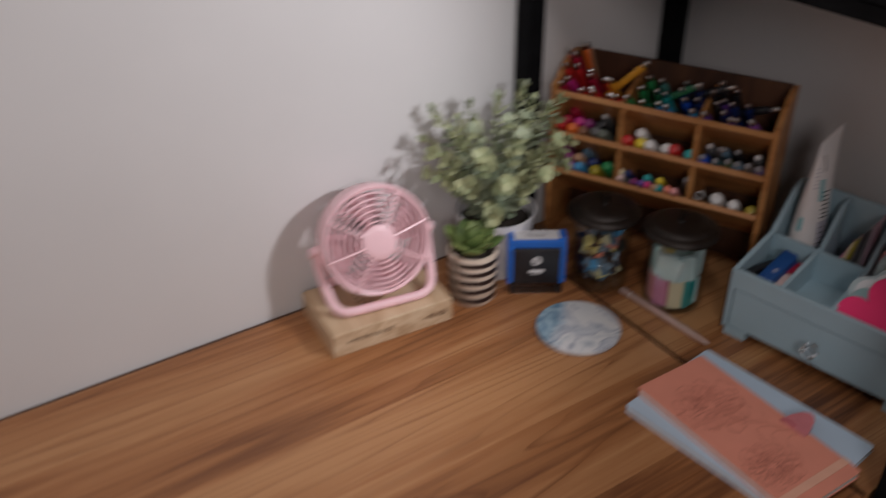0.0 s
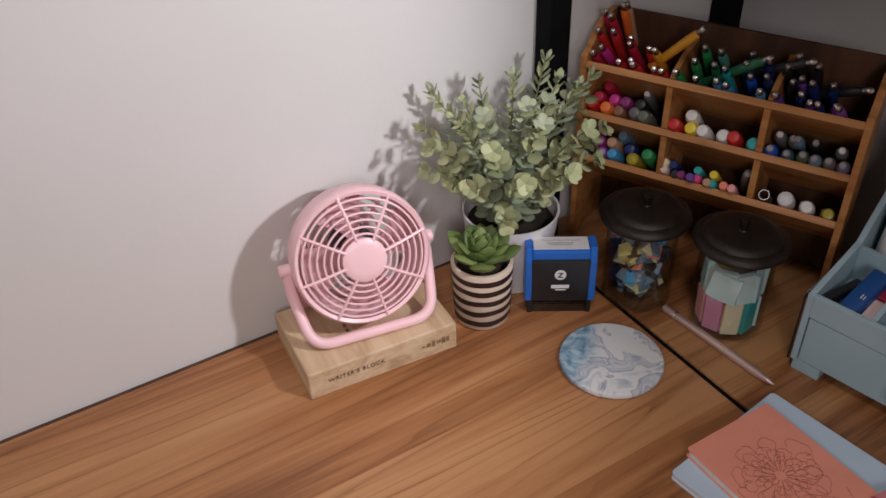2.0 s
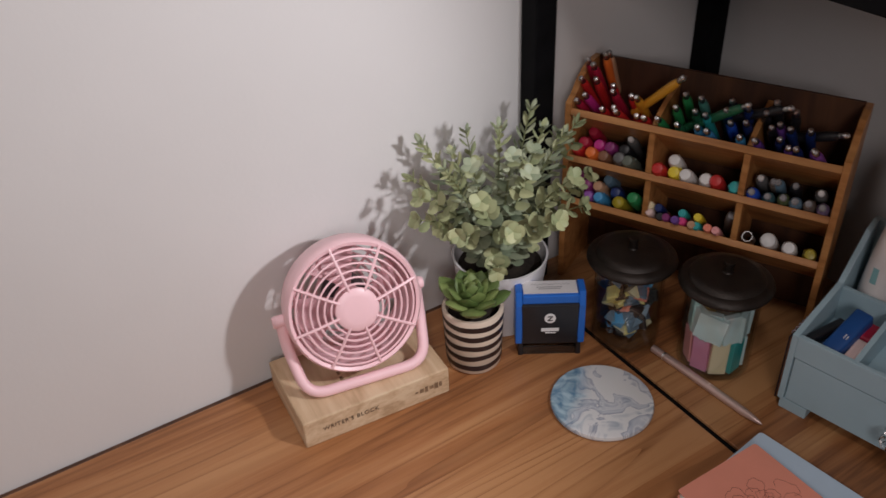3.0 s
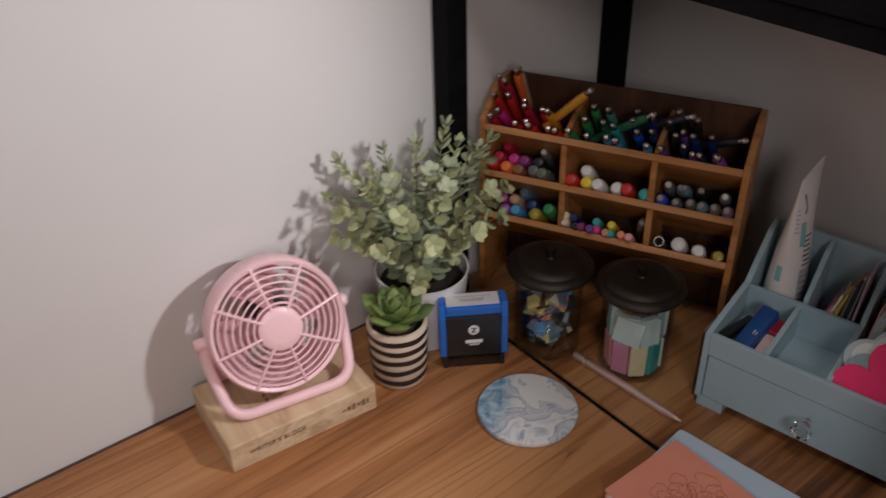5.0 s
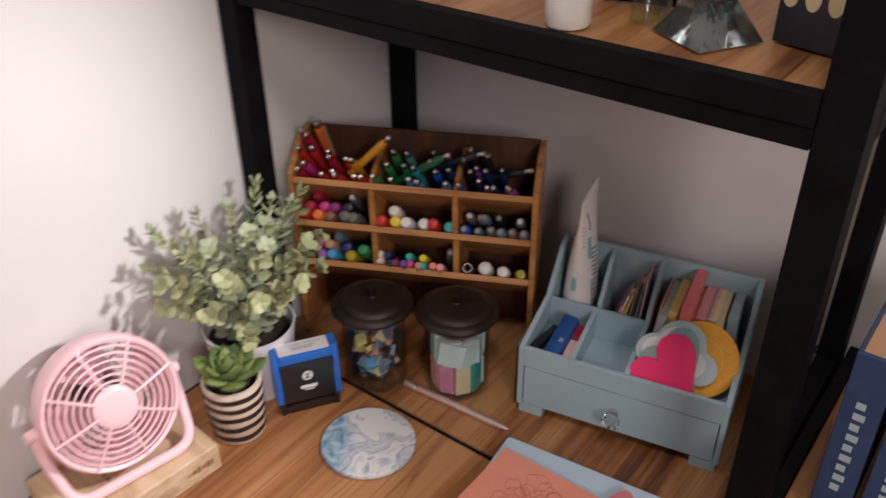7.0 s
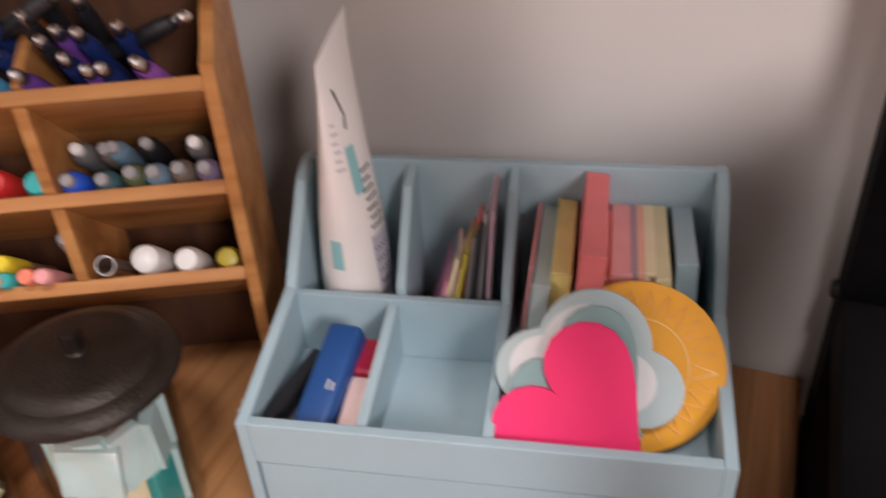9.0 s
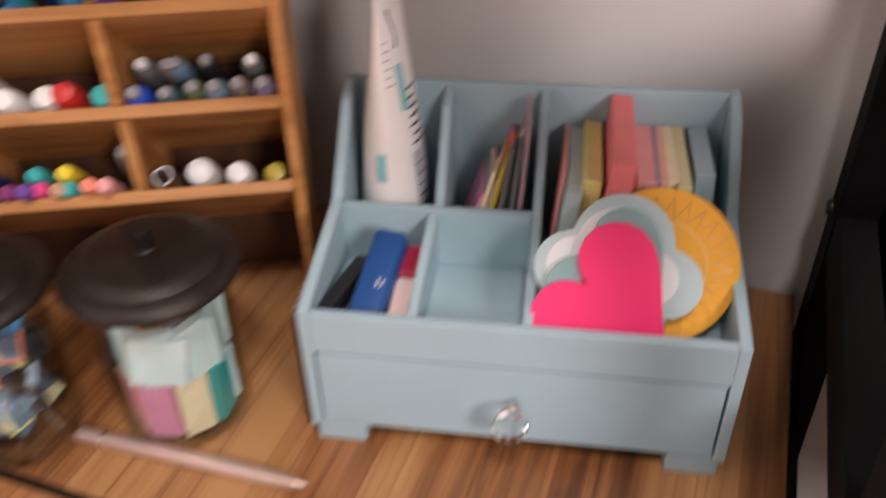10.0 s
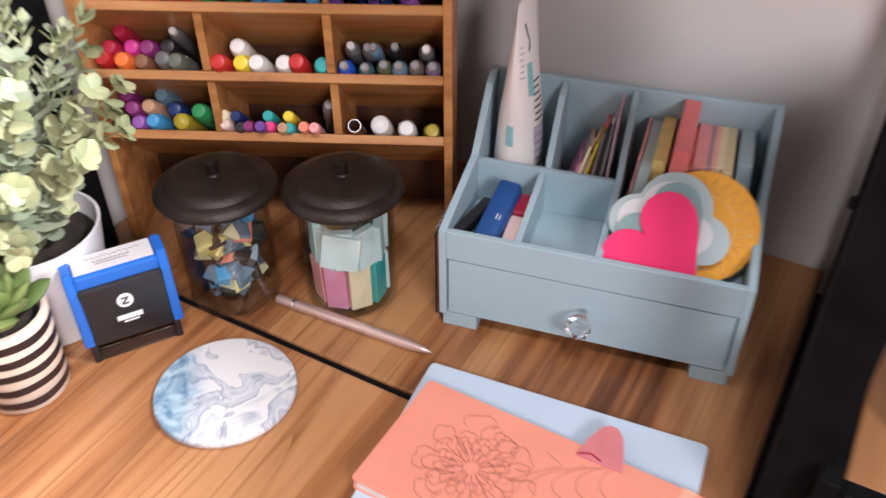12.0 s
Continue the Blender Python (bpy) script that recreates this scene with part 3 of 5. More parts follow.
# ---- striped pot with a succulent ----
pot = thing("succulent_plant", pose(0.0945, -0.4035, Z) @ Matrix.Diagonal((1.0, 1.0, 0.96, 1)), "green succulent in a striped cream and black ceramic pot", "plant")
PR, PH = 0.0280, 0.073
part("pot", lathe([(0, 0.0), (PR - 0.003, 0.0), (PR - 0.0005, 0.003), (PR + 0.0025, PH - 0.001), (PR + 0.0018, PH), (PR - 0.001, PH), (PR - 0.002, PH - 0.012), (0, PH - 0.012)], 44), CREAM, pot, smooth=True)


def stripe(z0, z1, wob):
    bm = bmesh.new()
    seg = 44
    lo, hi = [], []
    for i in range(seg):
        a = 2 * math.pi * i / seg
        w = 0.0006 * math.sin(2 * a + wob) + 0.0004 * math.sin(5 * a + 2 * wob)
        for ring, z in ((lo, z0 + w), (hi, z1 + w * 0.6)):
            r = PR - 0.0005 + 0.003 * (z - 0.003) / (PH - 0.004) + 0.0004
            ring.append(bm.verts.new((r * math.cos(a), r * math.sin(a), z)))
    for i in range(seg):
        j = (i + 1) % seg
        bm.faces.new((lo[i], lo[j], hi[j], hi[i]))
    return bm


for k in range(5):
    part("stripe", stripe(0.0075 + 0.0132 * k, 0.0142 + 0.0132 * k, 1.3 * k), STRIPE, pot, "dark glazed band", smooth=True)
part("soil", lathe([(0, PH - 0.010), (PR - 0.0025, PH - 0.011)], 30), SOIL, pot)


def fat_leaf(length, width, thick):
    bm = bmesh.new()
    rings = []
    seg = 8
    prof = ((0.0, 0.35), (0.25, 0.75), (0.55, 1.0), (0.8, 0.8), (0.95, 0.35))
    for t, w in prof:
        rings.append([bm.verts.new((t * length, 0.5 * width * w * math.cos(2 * math.pi * i / seg), 0.5 * thick * w * math.sin(2 * math.pi * i / seg) + 0.16 * length * t * t)) for i in range(seg)])
    tip = bm.verts.new((length * 1.02, 0, 0.175 * length))
    for a, b in zip(rings, rings[1:]):
        for i in range(seg):
            bm.faces.new((a[i], a[(i + 1) % seg], b[(i + 1) % seg], b[i]))
    for i in range(seg):
        bm.faces.new((rings[-1][i], rings[-1][(i + 1) % seg], tip))
    bm.faces.new(rings[0])
    return mesh_of("leaf", bm, True)


FAT = fat_leaf(0.036, 0.0225, 0.0075)
rng = random.Random(4)
for k in range(28):
    f = k / 27
    el = 84 - 70 * f ** 0.85 + rng.uniform(-5, 5)
    s = 0.62 + 0.52 * f + rng.uniform(-0.05, 0.05)
    ob = part("leaf", FAT, SUCCULENT, pot)
    ob.matrix_basis = pose(0, 0, PH + 0.004 - 0.006 * f, 0, 0, k * 137.5 + rng.uniform(-8, 8)) @ pose(0.002, 0, 0, 0, -el, 0) @ Matrix.Diagonal((s, s, s, 1))

# ---- eucalyptus in a white pot ----
plant = thing("potted_plant", pose(0.0545, -0.342, Z), "faux eucalyptus plant with grey-green leaves in a white pot", "plant")
part("pot", lathe([(0, 0), (0.036, 0), (0.0385, 0.002), (0.0492, 0.081), (0.0498, 0.084), (0.0475, 0.084), (0.0465, 0.079), (0.042, 0.060), (0, 0.060)], 48), WHITE_CERAMIC, plant, "smooth white pot", smooth=True)
part("soil", lathe([(0, 0.071), (0.0448, 0.069)], 30), SOIL, plant)


def flat_leaf(length, width, cup, prof=((0.0, 0.06), (0.2, 0.60), (0.55, 1.0), (0.82, 0.74), (1.0, 0.10))):
    bm = bmesh.new()
    rows = []
    for t, w in prof:
        rows.append([bm.verts.new((t * length, s * 0.5 * width * w, cup * (abs(s) ** 2) * w * width + 0.12 * length * t * t)) for s in (-1, 0, 1)])
    for a, b in zip(rows, rows[1:]):
        for i in range(2):
            bm.faces.new((a[i], b[i], b[i + 1], a[i + 1]))
    me = mesh_of("leaf", bm, True)
    return me


ROUND_LEAF = flat_leaf(0.0150, 0.0142, 0.13, ((0.0, 0.06), (0.12, 0.42), (0.34, 0.88), (0.62, 1.0), (0.86, 0.72), (1.0, 0.22)))
LONG_LEAF = flat_leaf(0.0215, 0.0090, 0.2)
SMALL_LEAF = flat_leaf(0.0170, 0.0072, 0.2)


def spray(az, lean, length, leaves, round_leaf, size, young_from, seed):
    r = random.Random(seed)
    base = Vector((0.012 * math.cos(radians(az)), 0.012 * math.sin(radians(az)) - 0.004, 0.072))
    pts, p, el = [], base.copy(), radians(88 - lean * 0.4)
    steps = 14
    for i in range(steps + 1):
        pts.append(p.copy())
        el = radians(88) - radians(lean) * (0.25 + 0.72 * i / steps)
        d = Vector((math.cos(radians(az)) * math.cos(el), math.sin(radians(az)) * math.cos(el), math.sin(el)))
        p = p + d * length / steps
        p.x = max(p.x, -0.046)
    br = part("branch", tube(pts, [0.0013 - 0.0008 * i / steps for i in range(steps + 1)], 6), STEM, plant, smooth=True)
    for k in range(leaves):
        f = 0.22 + 0.78 * (k + 0.5) / leaves
        i = min(int(f * steps), steps - 1)
        a = pts[i].lerp(pts[i + 1], f * steps - i)
        d = (pts[i + 1] - pts[i]).normalized()
        q = d.to_track_quat("X", "Z").to_matrix().to_4x4()
        for sgn in (0, 180):
            s = size * (1.15 - 0.38 * f) * r.uniform(0.85, 1.15)
            me = ROUND_LEAF if round_leaf else (LONG_LEAF if f < 0.75 else SMALL_LEAF)
            lf = part("leaf", me, LEAF_YOUNG if f > young_from else LEAF, br)
            out = (70 - 26 * f if round_leaf else 58 - 30 * f) + r.uniform(-12, 12)
            lf.matrix_basis = Matrix.Translation(a) @ q @ pose(0, 0, 0, (k % 2) * 90 + sgn + r.uniform(-20, 20), 0, 0) @ pose(0, 0, 0, 0, -out, 0) @ Matrix.Diagonal((s, s, s, 1))
    # the open rosette at the tip
    d = (pts[-1] - pts[-2]).normalized()
    q = d.to_track_quat("X", "Z").to_matrix().to_4x4()
    for k in range(5 if round_leaf else 4):
        s = size * (0.66 if round_leaf else 0.72) * r.uniform(0.8, 1.1)
        lf = part("leaf", ROUND_LEAF if round_leaf else SMALL_LEAF, LEAF_YOUNG if lean > 40 else LEAF, br)
        lf.matrix_basis = Matrix.Translation(pts[-1]) @ q @ pose(0, 0, 0, k * (72 if round_leaf else 90) + r.uniform(-14, 14), 0, 0) @ pose(0, 0, 0, 0, -(58 if round_leaf else 34) + r.uniform(-12, 12), 0) @ Matrix.Diagonal((s, s, s, 1))


# azimuth, lean, length, leaf pairs, round leaf, size, part that is pale, seed
for row in (
    (-30, 8, 0.172, 12, False, 1.3, 0.78, 1), (40, 16, 0.162, 12, False, 1.3, 0.8, 2), (-95, 20, 0.145, 8, False, 1.3, 0.75, 3), (-150, 10, 0.145, 8, False, 1.25, 0.8, 24),
    (-110, 34, 0.162, 12, False, 1.3, 0.8, 4), (-75, 36, 0.158, 12, False, 1.3, 0.7, 5), (100, 18, 0.162, 12, False, 1.3, 0.85, 6), (60, 30, 0.155, 11, False, 1.2, 0.85, 7),
    (80, 44, 0.160, 9, False, 1.25, 0.85, 21), (-10, 34, 0.155, 9, True, 1.2, 0.62, 8), (25, 46, 0.145, 9, True, 1.25, 0.5, 9), (-45, 46, 0.145, 9, True, 1.25, 0.62, 10),
    (-82, 56, 0.150, 9, True, 1.2, 0.55, 11), (52, 58, 0.135, 8, True, 1.25, 0.5, 12), (5, 62, 0.125, 8, True, 1.25, 0.55, 13), (-25, 60, 0.120, 8, True, 1.2, 0.6, 14),
    (-100, 50, 0.145, 8, False, 1.25, 0.7, 15), (85, 56, 0.140, 8, True, 1.2, 0.7, 16), (-60, 24, 0.150, 9, True, 1.15, 0.85, 17), (10, 20, 0.155, 9, True, 1.15, 0.8, 18),
    (-58, 66, 0.120, 7, True, 1.2, 0.6, 19), (35, 66, 0.120, 7, True, 1.2, 0.6, 20), (-20, 22, 0.160, 9, True, 1.15, 0.9, 22), (70, 30, 0.150, 9, True, 1.15, 0.9, 23), (-85, 68, 0.130, 8, True, 1.15, 0.5, 25),
    (-35, 92, 0.066, 5, True, 1.15, 0.45, 26), (-80, 64, 0.105, 7, True, 1.1, 0.5, 28), (62, 66, 0.110, 7, True, 1.1, 0.6, 30),
    (-40, 62, 0.052, 4, True, 1.15, 0.9, 31), (-105, 58, 0.056, 4, True, 1.15, 0.9, 32), (15, 60, 0.054, 4, True, 1.15, 0.9, 33), (75, 56, 0.056, 4, True, 1.15, 0.9, 34), (-15, 40, 0.070, 5, True, 1.15, 0.9, 35), (-70, 44, 0.070, 5, True, 1.15, 0.9, 36),
):
    az, lean, length, pairs, is_round, size, pale, seed = row
    spray(az, lean, length, int(pairs * (1.25 if is_round else 1.5)), is_round, size * (0.86 if is_round else 0.78), pale, seed)

# ---- self-inking stamp ----
st = thing("stamp", pose(0.1165, -0.367, Z, 0, 0, 57.2) @ Matrix.Diagonal((1, 1, 1.04, 1)), "blue and black self-inking stamp standing on the desk", "stamp")
SW, SD = 0.0685, 0.031
part("base_frame", join([box(0.004, SW - 0.004, 0.001, 0.003, 0.0, 0.010, 0.0005), box(0.004, SW - 0.004, SD - 0.003, SD - 0.001, 0.0, 0.010, 0.0005), box(0.003, 0.007, 0.0, SD, 0.0, 0.020, 0.001), box(SW - 0.007, SW - 0.003, 0.0, SD, 0.0, 0.020, 0.001)]), glass("smoky_clear_plastic", (0.35, 0.33, 0.32), 0.1), st, "clear smoky plastic foot")
part("foot", box(0.0025, 0.0075, -0.0005, SD, 0.0, 0.022, 0.001), BLACK_PLASTIC, st)
part("foot", box(SW - 0.0075, SW - 0.0025, -0.0005, SD, 0.0, 0.022, 0.001), BLACK_PLASTIC, st)
part("black_body", box(0.005, SW - 0.005, 0.0005, SD - 0.001, 0.013, 0.062, 0.002), BLACK_PLASTIC, st)
for sx in (0, 1):
    prof = [(0.0 - 0.001, 0.016), (SD + 0.001, 0.016), (SD - 0.001, 0.060), (SD - 0.006, 0.074), (0.006, 0.074), (0.001, 0.060)]
    x0 = -0.0005 if sx == 0 else SW - 0.0065
    bm = moved(slab(prof, 0, 0.007, 0.0012), Matrix(((0, 0, 1, x0), (1, 0, 0, 0), (0, 1, 0, 0), (0, 0, 0, 1))))
    part("side_cheek", bm, BLUE_PLASTIC, st, "bright blue plastic side")
part("top_cap", box(0.0062, SW - 0.0062, 0.0025, SD - 0.003, 0.0615, 0.0715, 0.0015), BLUE_PLASTIC, st, "bright blue plastic top")
part("label_card", box(0.0075, SW - 0.0075, 0.0060, SD - 0.005, 0.0717, 0.0724), LABEL, st, "pale paper label with unreadable lines")
part("script_line", tube([(0.016 + 0.038 * i / 60, 0.0200 + 0.0011 * math.sin(i * 1.05) + 0.0005 * math.sin(i * 0.37), 0.0726) for i in range(61)], 0.00022, 4), FAINT_INK, st)
for u0, u1, v in ((0.021, 0.047, 0.0150), (0.023, 0.045, 0.0122)):
    n = 9
    for k in range(n):
        w = (u1 - u0) / n
        part("printed_line", box(u0 + w * k, u0 + w * (k + 0.72), v, v + 0.0012, 0.0724, 0.0726), FAINT_INK, st)
part("round_mark", moved(lathe([(0, 0.0007), (0.0056, 0.0007), (0.0056, 0)], 28), pose(0.034, 0.0004, 0.046, 90, 0, 0)), WHITE_PRINT, st, "white round mark")
part("mark_bar", box(0.0315, 0.0365, -0.0006, -0.0003, 0.0478, 0.0489), INK, st)
part("mark_bar", box(0.0315, 0.0365, -0.0006, -0.0003, 0.0431, 0.0442), INK, st)
part("mark_bar", moved(box(-0.0034, 0.0034, -0.0006, -0.0003, -0.0006, 0.0006), pose(0.034, 0, 0.046, 0, -52, 0)), INK, st)
part("printed_line", box(0.0255, 0.0430, -0.0001, 0.0004, 0.0300, 0.0338), WHITE_PRINT, st)
part("printed_line", box(0.0295, 0.0400, -0.0001, 0.0004, 0.0275, 0.0286), WHITE_PRINT, st)

# ---- coaster and pen ----
co = thing("coaster", pose(0.219, -0.341, Z, 0, 0, 36), "round poured-resin coaster in white, grey and blue swirls", "coaster")
part("coaster_disc", lathe([(0, 0.0013), (0.0470, 0.0013), (0.0487, 0.0022), (0.0490, 0.0042), (0.0480, 0.0060), (0.0460, 0.0066), (0, 0.0064)], 72), marble(), co, smooth=True)
part("backing", lathe([(0, 0.0), (0.0470, 0.0), (0.0470, 0.0012), (0, 0.0012)], 48), PAPER, co, "pale cork backing disc")

pn = thing("ballpoint_pen", look((0.191, -0.249, Z + 0.0042), (0.325, -0.241, Z + 0.0040)), "slim rose-gold metal ballpoint pen lying on the desk", "pen")
part("barrel", moved(lathe([(0, -0.017), (0.0039, -0.017), (0.0041, -0.019), (0.0041, -0.112), (0.0037, -0.118), (0.0026, -0.126)], 20), Matrix()), ROSE, pn, smooth=True)
part("cap_band", lathe([(0.0042, -0.0150), (0.0042, -0.0172)], 20), SILVER, pn, smooth=True)
part("button", lathe([(0, 0.0), (0.0036, -0.0006), (0.0040, -0.002), (0.0040, -0.0150)], 20), ROSE, pn, smooth=True)
part("nib", lathe([(0.0026, -0.126), (0.0012, -0.132), (0, -0.1343)], 16), ROSE, pn, smooth=True)

# ---- notebooks ----
def rounded_rect(x0, x1, y0, y1, r, n=5):
    out = []
    for cx, cy, a0 in ((x1 - r, y1 - r, 0), (x0 + r, y1 - r, 90), (x0 + r, y0 + r, 180), (x1 - r, y0 + r, 270)):
        out += [(cx + r * math.cos(radians(a0 + 90 * i / n)), cy + r * math.sin(radians(a0 + 90 * i / n))) for i in range(n + 1)]
    return out


nb = thing("notebook", pose(0.331, -0.2515, Z, 0, 0, 6.8), "pale blue softcover notebook lying on the desk", "notebook")
part("cover", slab(rounded_rect(0, 0.192, -0.138, 0, 0.004), 0.0062, 0.0074, 0.0004), NOTE_BLUE, nb)
part("cover", slab(rounded_rect(0, 0.192, -0.138, 0, 0.004), 0.0, 0.0011, 0.0004), NOTE_BLUE, nb)
part("page_block", slab(rounded_rect(0.001, 0.191, -0.1365, -0.001, 0.004), 0.0012, 0.0061), PAPER, nb)

cn = thing("notebook", pose(0.342, -0.2735, Z + 0.0076, 0, 0, -0.6), "slim coral notebook with a flower line drawing, on the blue notebook", "notebook")
CW, CD, CH = 0.196, 0.093, 0.0085
part("cover", slab(rounded_rect(0, CW, -CD, 0, 0.003), CH - 0.0009, CH, 0.0003), CORAL, cn)
part("cover", slab(rounded_rect(0, CW, -CD, 0, 0.003), 0.0, 0.0009, 0.0003), CORAL, cn)
part("page_block", slab(rounded_rect(0.0012, CW - 0.001, -CD + 0.0012, -0.001, 0.003), 0.0010, CH - 0.0010), PAPER, cn)
part("elastic_band", box(CW - 0.020, CW - 0.012, -CD - 0.0004, 0.0004, CH + 0.0001, CH + 0.0006), paint("peach", 0.6), cn)


rng = random.Random(11)
flower = []
ZC = CH + 0.0002


def petal_line(cx, cy, a, r0, r1, half):
    """A ruffled petal outline that opens outward from the flower's centre."""
    ph, line = rng.uniform(0, 6), []
    for i in range(25):
        t = i / 24
        lift = math.sin(math.pi * t) ** 0.45
        r = r0 + (r1 - r0) * lift * (1 + 0.07 * math.sin(13 * t + ph) + 0.04 * math.sin(29 * t + ph))
        b = a + half * (2 * t - 1) * (0.55 + 0.45 * lift)
        line.append((min(max(cx + r * math.cos(b), 0.003), CW - 0.024), min(max(cy + r * math.sin(b), -CD + 0.003), -0.003), ZC))
    return line


for cx, cy, rmax in ((0.060, -0.050, 0.040), (0.148, -0.064, 0.030)):
    for n, r0, r1, half in ((9, 0.74, 1.0, 0.42), (11, 0.58, 0.84, 0.36), (14, 0.42, 0.68, 0.30), (17, 0.28, 0.52, 0.28), (15, 0.12, 0.36, 0.36)):
        for k in range(n):
            a = 2 * math.pi * (k + rng.uniform(-0.28, 0.28)) / n
            flower.append(tube(petal_line(cx, cy, a, rmax * r0 * rng.uniform(0.85, 1.1), rmax * r1 * rng.uniform(0.82, 1.06), half * rng.uniform(0.8, 1.2)), 0.00016, 4, caps=False))
for k in range(5):
    x0 = 0.095 + 0.012 * k
    flower.append(tube([(x0 + 0.012 * math.sin(2.2 * t + k), -0.012 - 0.016 * t - 0.004 * math.cos(3 * t + k), ZC) for t in [i / 10 * 2.2 for i in range(11)]], 0.00014, 4, caps=False))
part("line_drawing", join(flower), ROSE_INK, cn, "fine brown outline drawing of peony flowers")


def heart_outline(w, h, n=36):
    pts = []
    for i in range(n):
        t = 2 * math.pi * i / n
        x = 16 * math.sin(t) ** 3
        y = 13 * math.cos(t) - 5 * math.cos(2 * t) - 2 * math.cos(3 * t) - math.cos(4 * t)
        pts.append((x / 32 * w, (y + 17) / 29 * h))
    return pts


tab = thing("bookmark", pose(0.466, -0.277, Z + 0.0076 + CH + 0.0005, 0, 0, 8) @ Matrix.Diagonal((0.85, 0.9, 1, 1)), "pink heart-shaped paper bookmark sticking out of the notebooks", "bookmark")
part("bookmark_paper", slab([(-0.016, -0.006), (0.018, -0.010), (0.017, 0.002), (0.012, 0.020), (0.007, 0.0265), (0.001, 0.0275), (-0.005, 0.0235), (-0.012, 0.010)], 0, 0.0008, 0.0002), material("rose_paper", (0.62, 0.20, 0.22), 0.6, 0, 0.08, 60), tab)
part("dark_edge", tube([(-0.016, -0.005, 0.001), (-0.006, -0.002, 0.001), (0.002, -0.006, 0.001)], 0.0007, 5), paint("crimson", 0.6), tab)

# ---- glass jars ----
def jar(x, y, r, label, turn=0):
    j = thing("storage_jar", pose(x, y, Z, 0, 0, turn), label, "jar", "jars in front of the pen organizer")
    part("glass", lathe([(0, 0.0), (r - 0.005, 0.0), (r - 0.001, 0.003), (r, 0.008), (r, 0.085), (r - 0.003, 0.091), (r - 0.003, 0.096), (r - 0.0048, 0.096), (r - 0.0048, 0.090), (r - 0.0020, 0.084), (r - 0.0020, 0.008), (r - 0.006, 0.004), (0, 0.004)], 48), JAR_GLASS, j, smooth=True)
    R = 0.0444
    lid = part("lid", lathe([(0, 0.1105), (R - 0.017, 0.1098), (R - 0.0105, 0.1078), (R - 0.0085, 0.1050), (R - 0.004, 0.1040), (R - 0.0005, 0.1012), (R, 0.0992), (R - 0.001, 0.0970), (R - 0.005, 0.0965), (0, 0.0968)], 64), LID, j, "dark bronze metal lid", smooth=True)
    part("lid_knob", lathe([(0.0060, 0.1095), (0.0044, 0.1115), (0.0044, 0.1180), (0.0054, 0.1205), (0.0050, 0.1222), (0, 0.1228)], 24), LID, lid, smooth=True)
    return j


JAR_A, JAR_B = (0.1545, -0.254), (0.2345, -0.2095)
jar(*JAR_A, 0.0345, "glass jar of small coloured clips with a dark lid")
jar(*JAR_B, 0.0350, "glass jar of pastel paper flags with a dark lid")


def clip_mesh():
    prof = [(-0.0048, 0), (0.0048, 0), (0.0016, 0.0095), (0.0008, 0.0105), (-0.0008, 0.0105), (-0.0016, 0.0095)]
    bm = slab(prof, -0.0065, 0.0065, 0.0004)
    return mesh_of("clip", bm)


CLIP = clip_mesh()
rng = random.Random(21)
clips = ["lemon"] * 20 + ["sky"] * 9 + ["coral"] * 5 + ["slate"] * 30 + ["black"] * 26 + ["sand"] * 8
rng.shuffle(clips)
for k, c in enumerate(clips):
    layer = k / len(clips)
    a, rr = k * 2.4 + rng.uniform(-0.3, 0.3), 0.0205 * math.sqrt(((k * 7) % 11 + 1) / 11)
    m = pose(JAR_A[0] + rr * math.cos(a), JAR_A[1] + rr * math.sin(a), Z + 0.0105 + 0.068 * layer, rng.uniform(-70, 70), rng.uniform(-70, 70), rng.uniform(0, 360)) @ Matrix.Diagonal((1.12, 1.12, 1.0, 1))
    ob = part("binder_clip", CLIP, paint({"lemon": "lemon", "yellow": "yellow"}.get(c, c)), None, "", m)
    tagged(ob, "small " + {"sky": "blue", "slate": "blue-grey", "coral": "pink-red", "lemon": "pale yellow", "sand": "dull yellow"}.get(c, c) + " metal clip in the glass jar", "clip", "clips in the jar")

rng = random.Random(33)
k = 0
for ring, n, rad, z0 in ((0, 9, 0.0245, 0.0055), (1, 10, 0.0245, 0.043), (2, 4, 0.011, 0.0055)):
    for i in range(n):
        a = 360 * i / n + 14 * ring
        c = (("teal", "aqua", "mint", "teal", "mint", "lemon", "rose", "orchid", "cream"), ("aqua", "aqua", "mint", "aqua", "lemon", "cream", "mint", "aqua", "aqua", "aqua"), ("mint", "aqua", "teal", "mint"))[ring][i]
        h = 0.040 if ring == 0 else 0.038
        ob = part("paper_flag_pad", box(-0.0082, 0.0082, -0.0030, 0.0030, 0, h * rng.uniform(0.85, 1.0), 0.0004, 1), paint(c, 0.6), None, "", pose(*JAR_B, Z + z0, 0, 0, a) @ pose(rad, 0, 0, 0, rng.uniform(-5, 5), 90 + rng.uniform(-12, 12)))
        tagged(ob, "pastel " + c + " pad of narrow paper flags in the jar", "sticky notes", "paper flags in the jar")
        k += 1
ob = part("paper_flag_pad", box(-0.014, 0.014, -0.0028, 0.0028, 0, 0.030, 0.0004, 1), paint("aqua", 0.6), None, "", pose(JAR_B[0] + 0.0095, JAR_B[1] - 0.0255, Z + 0.046, 0, 8, 24))
tagged(ob, "pale aqua pad of paper notes in the jar", "sticky notes", "paper flags in the jar")

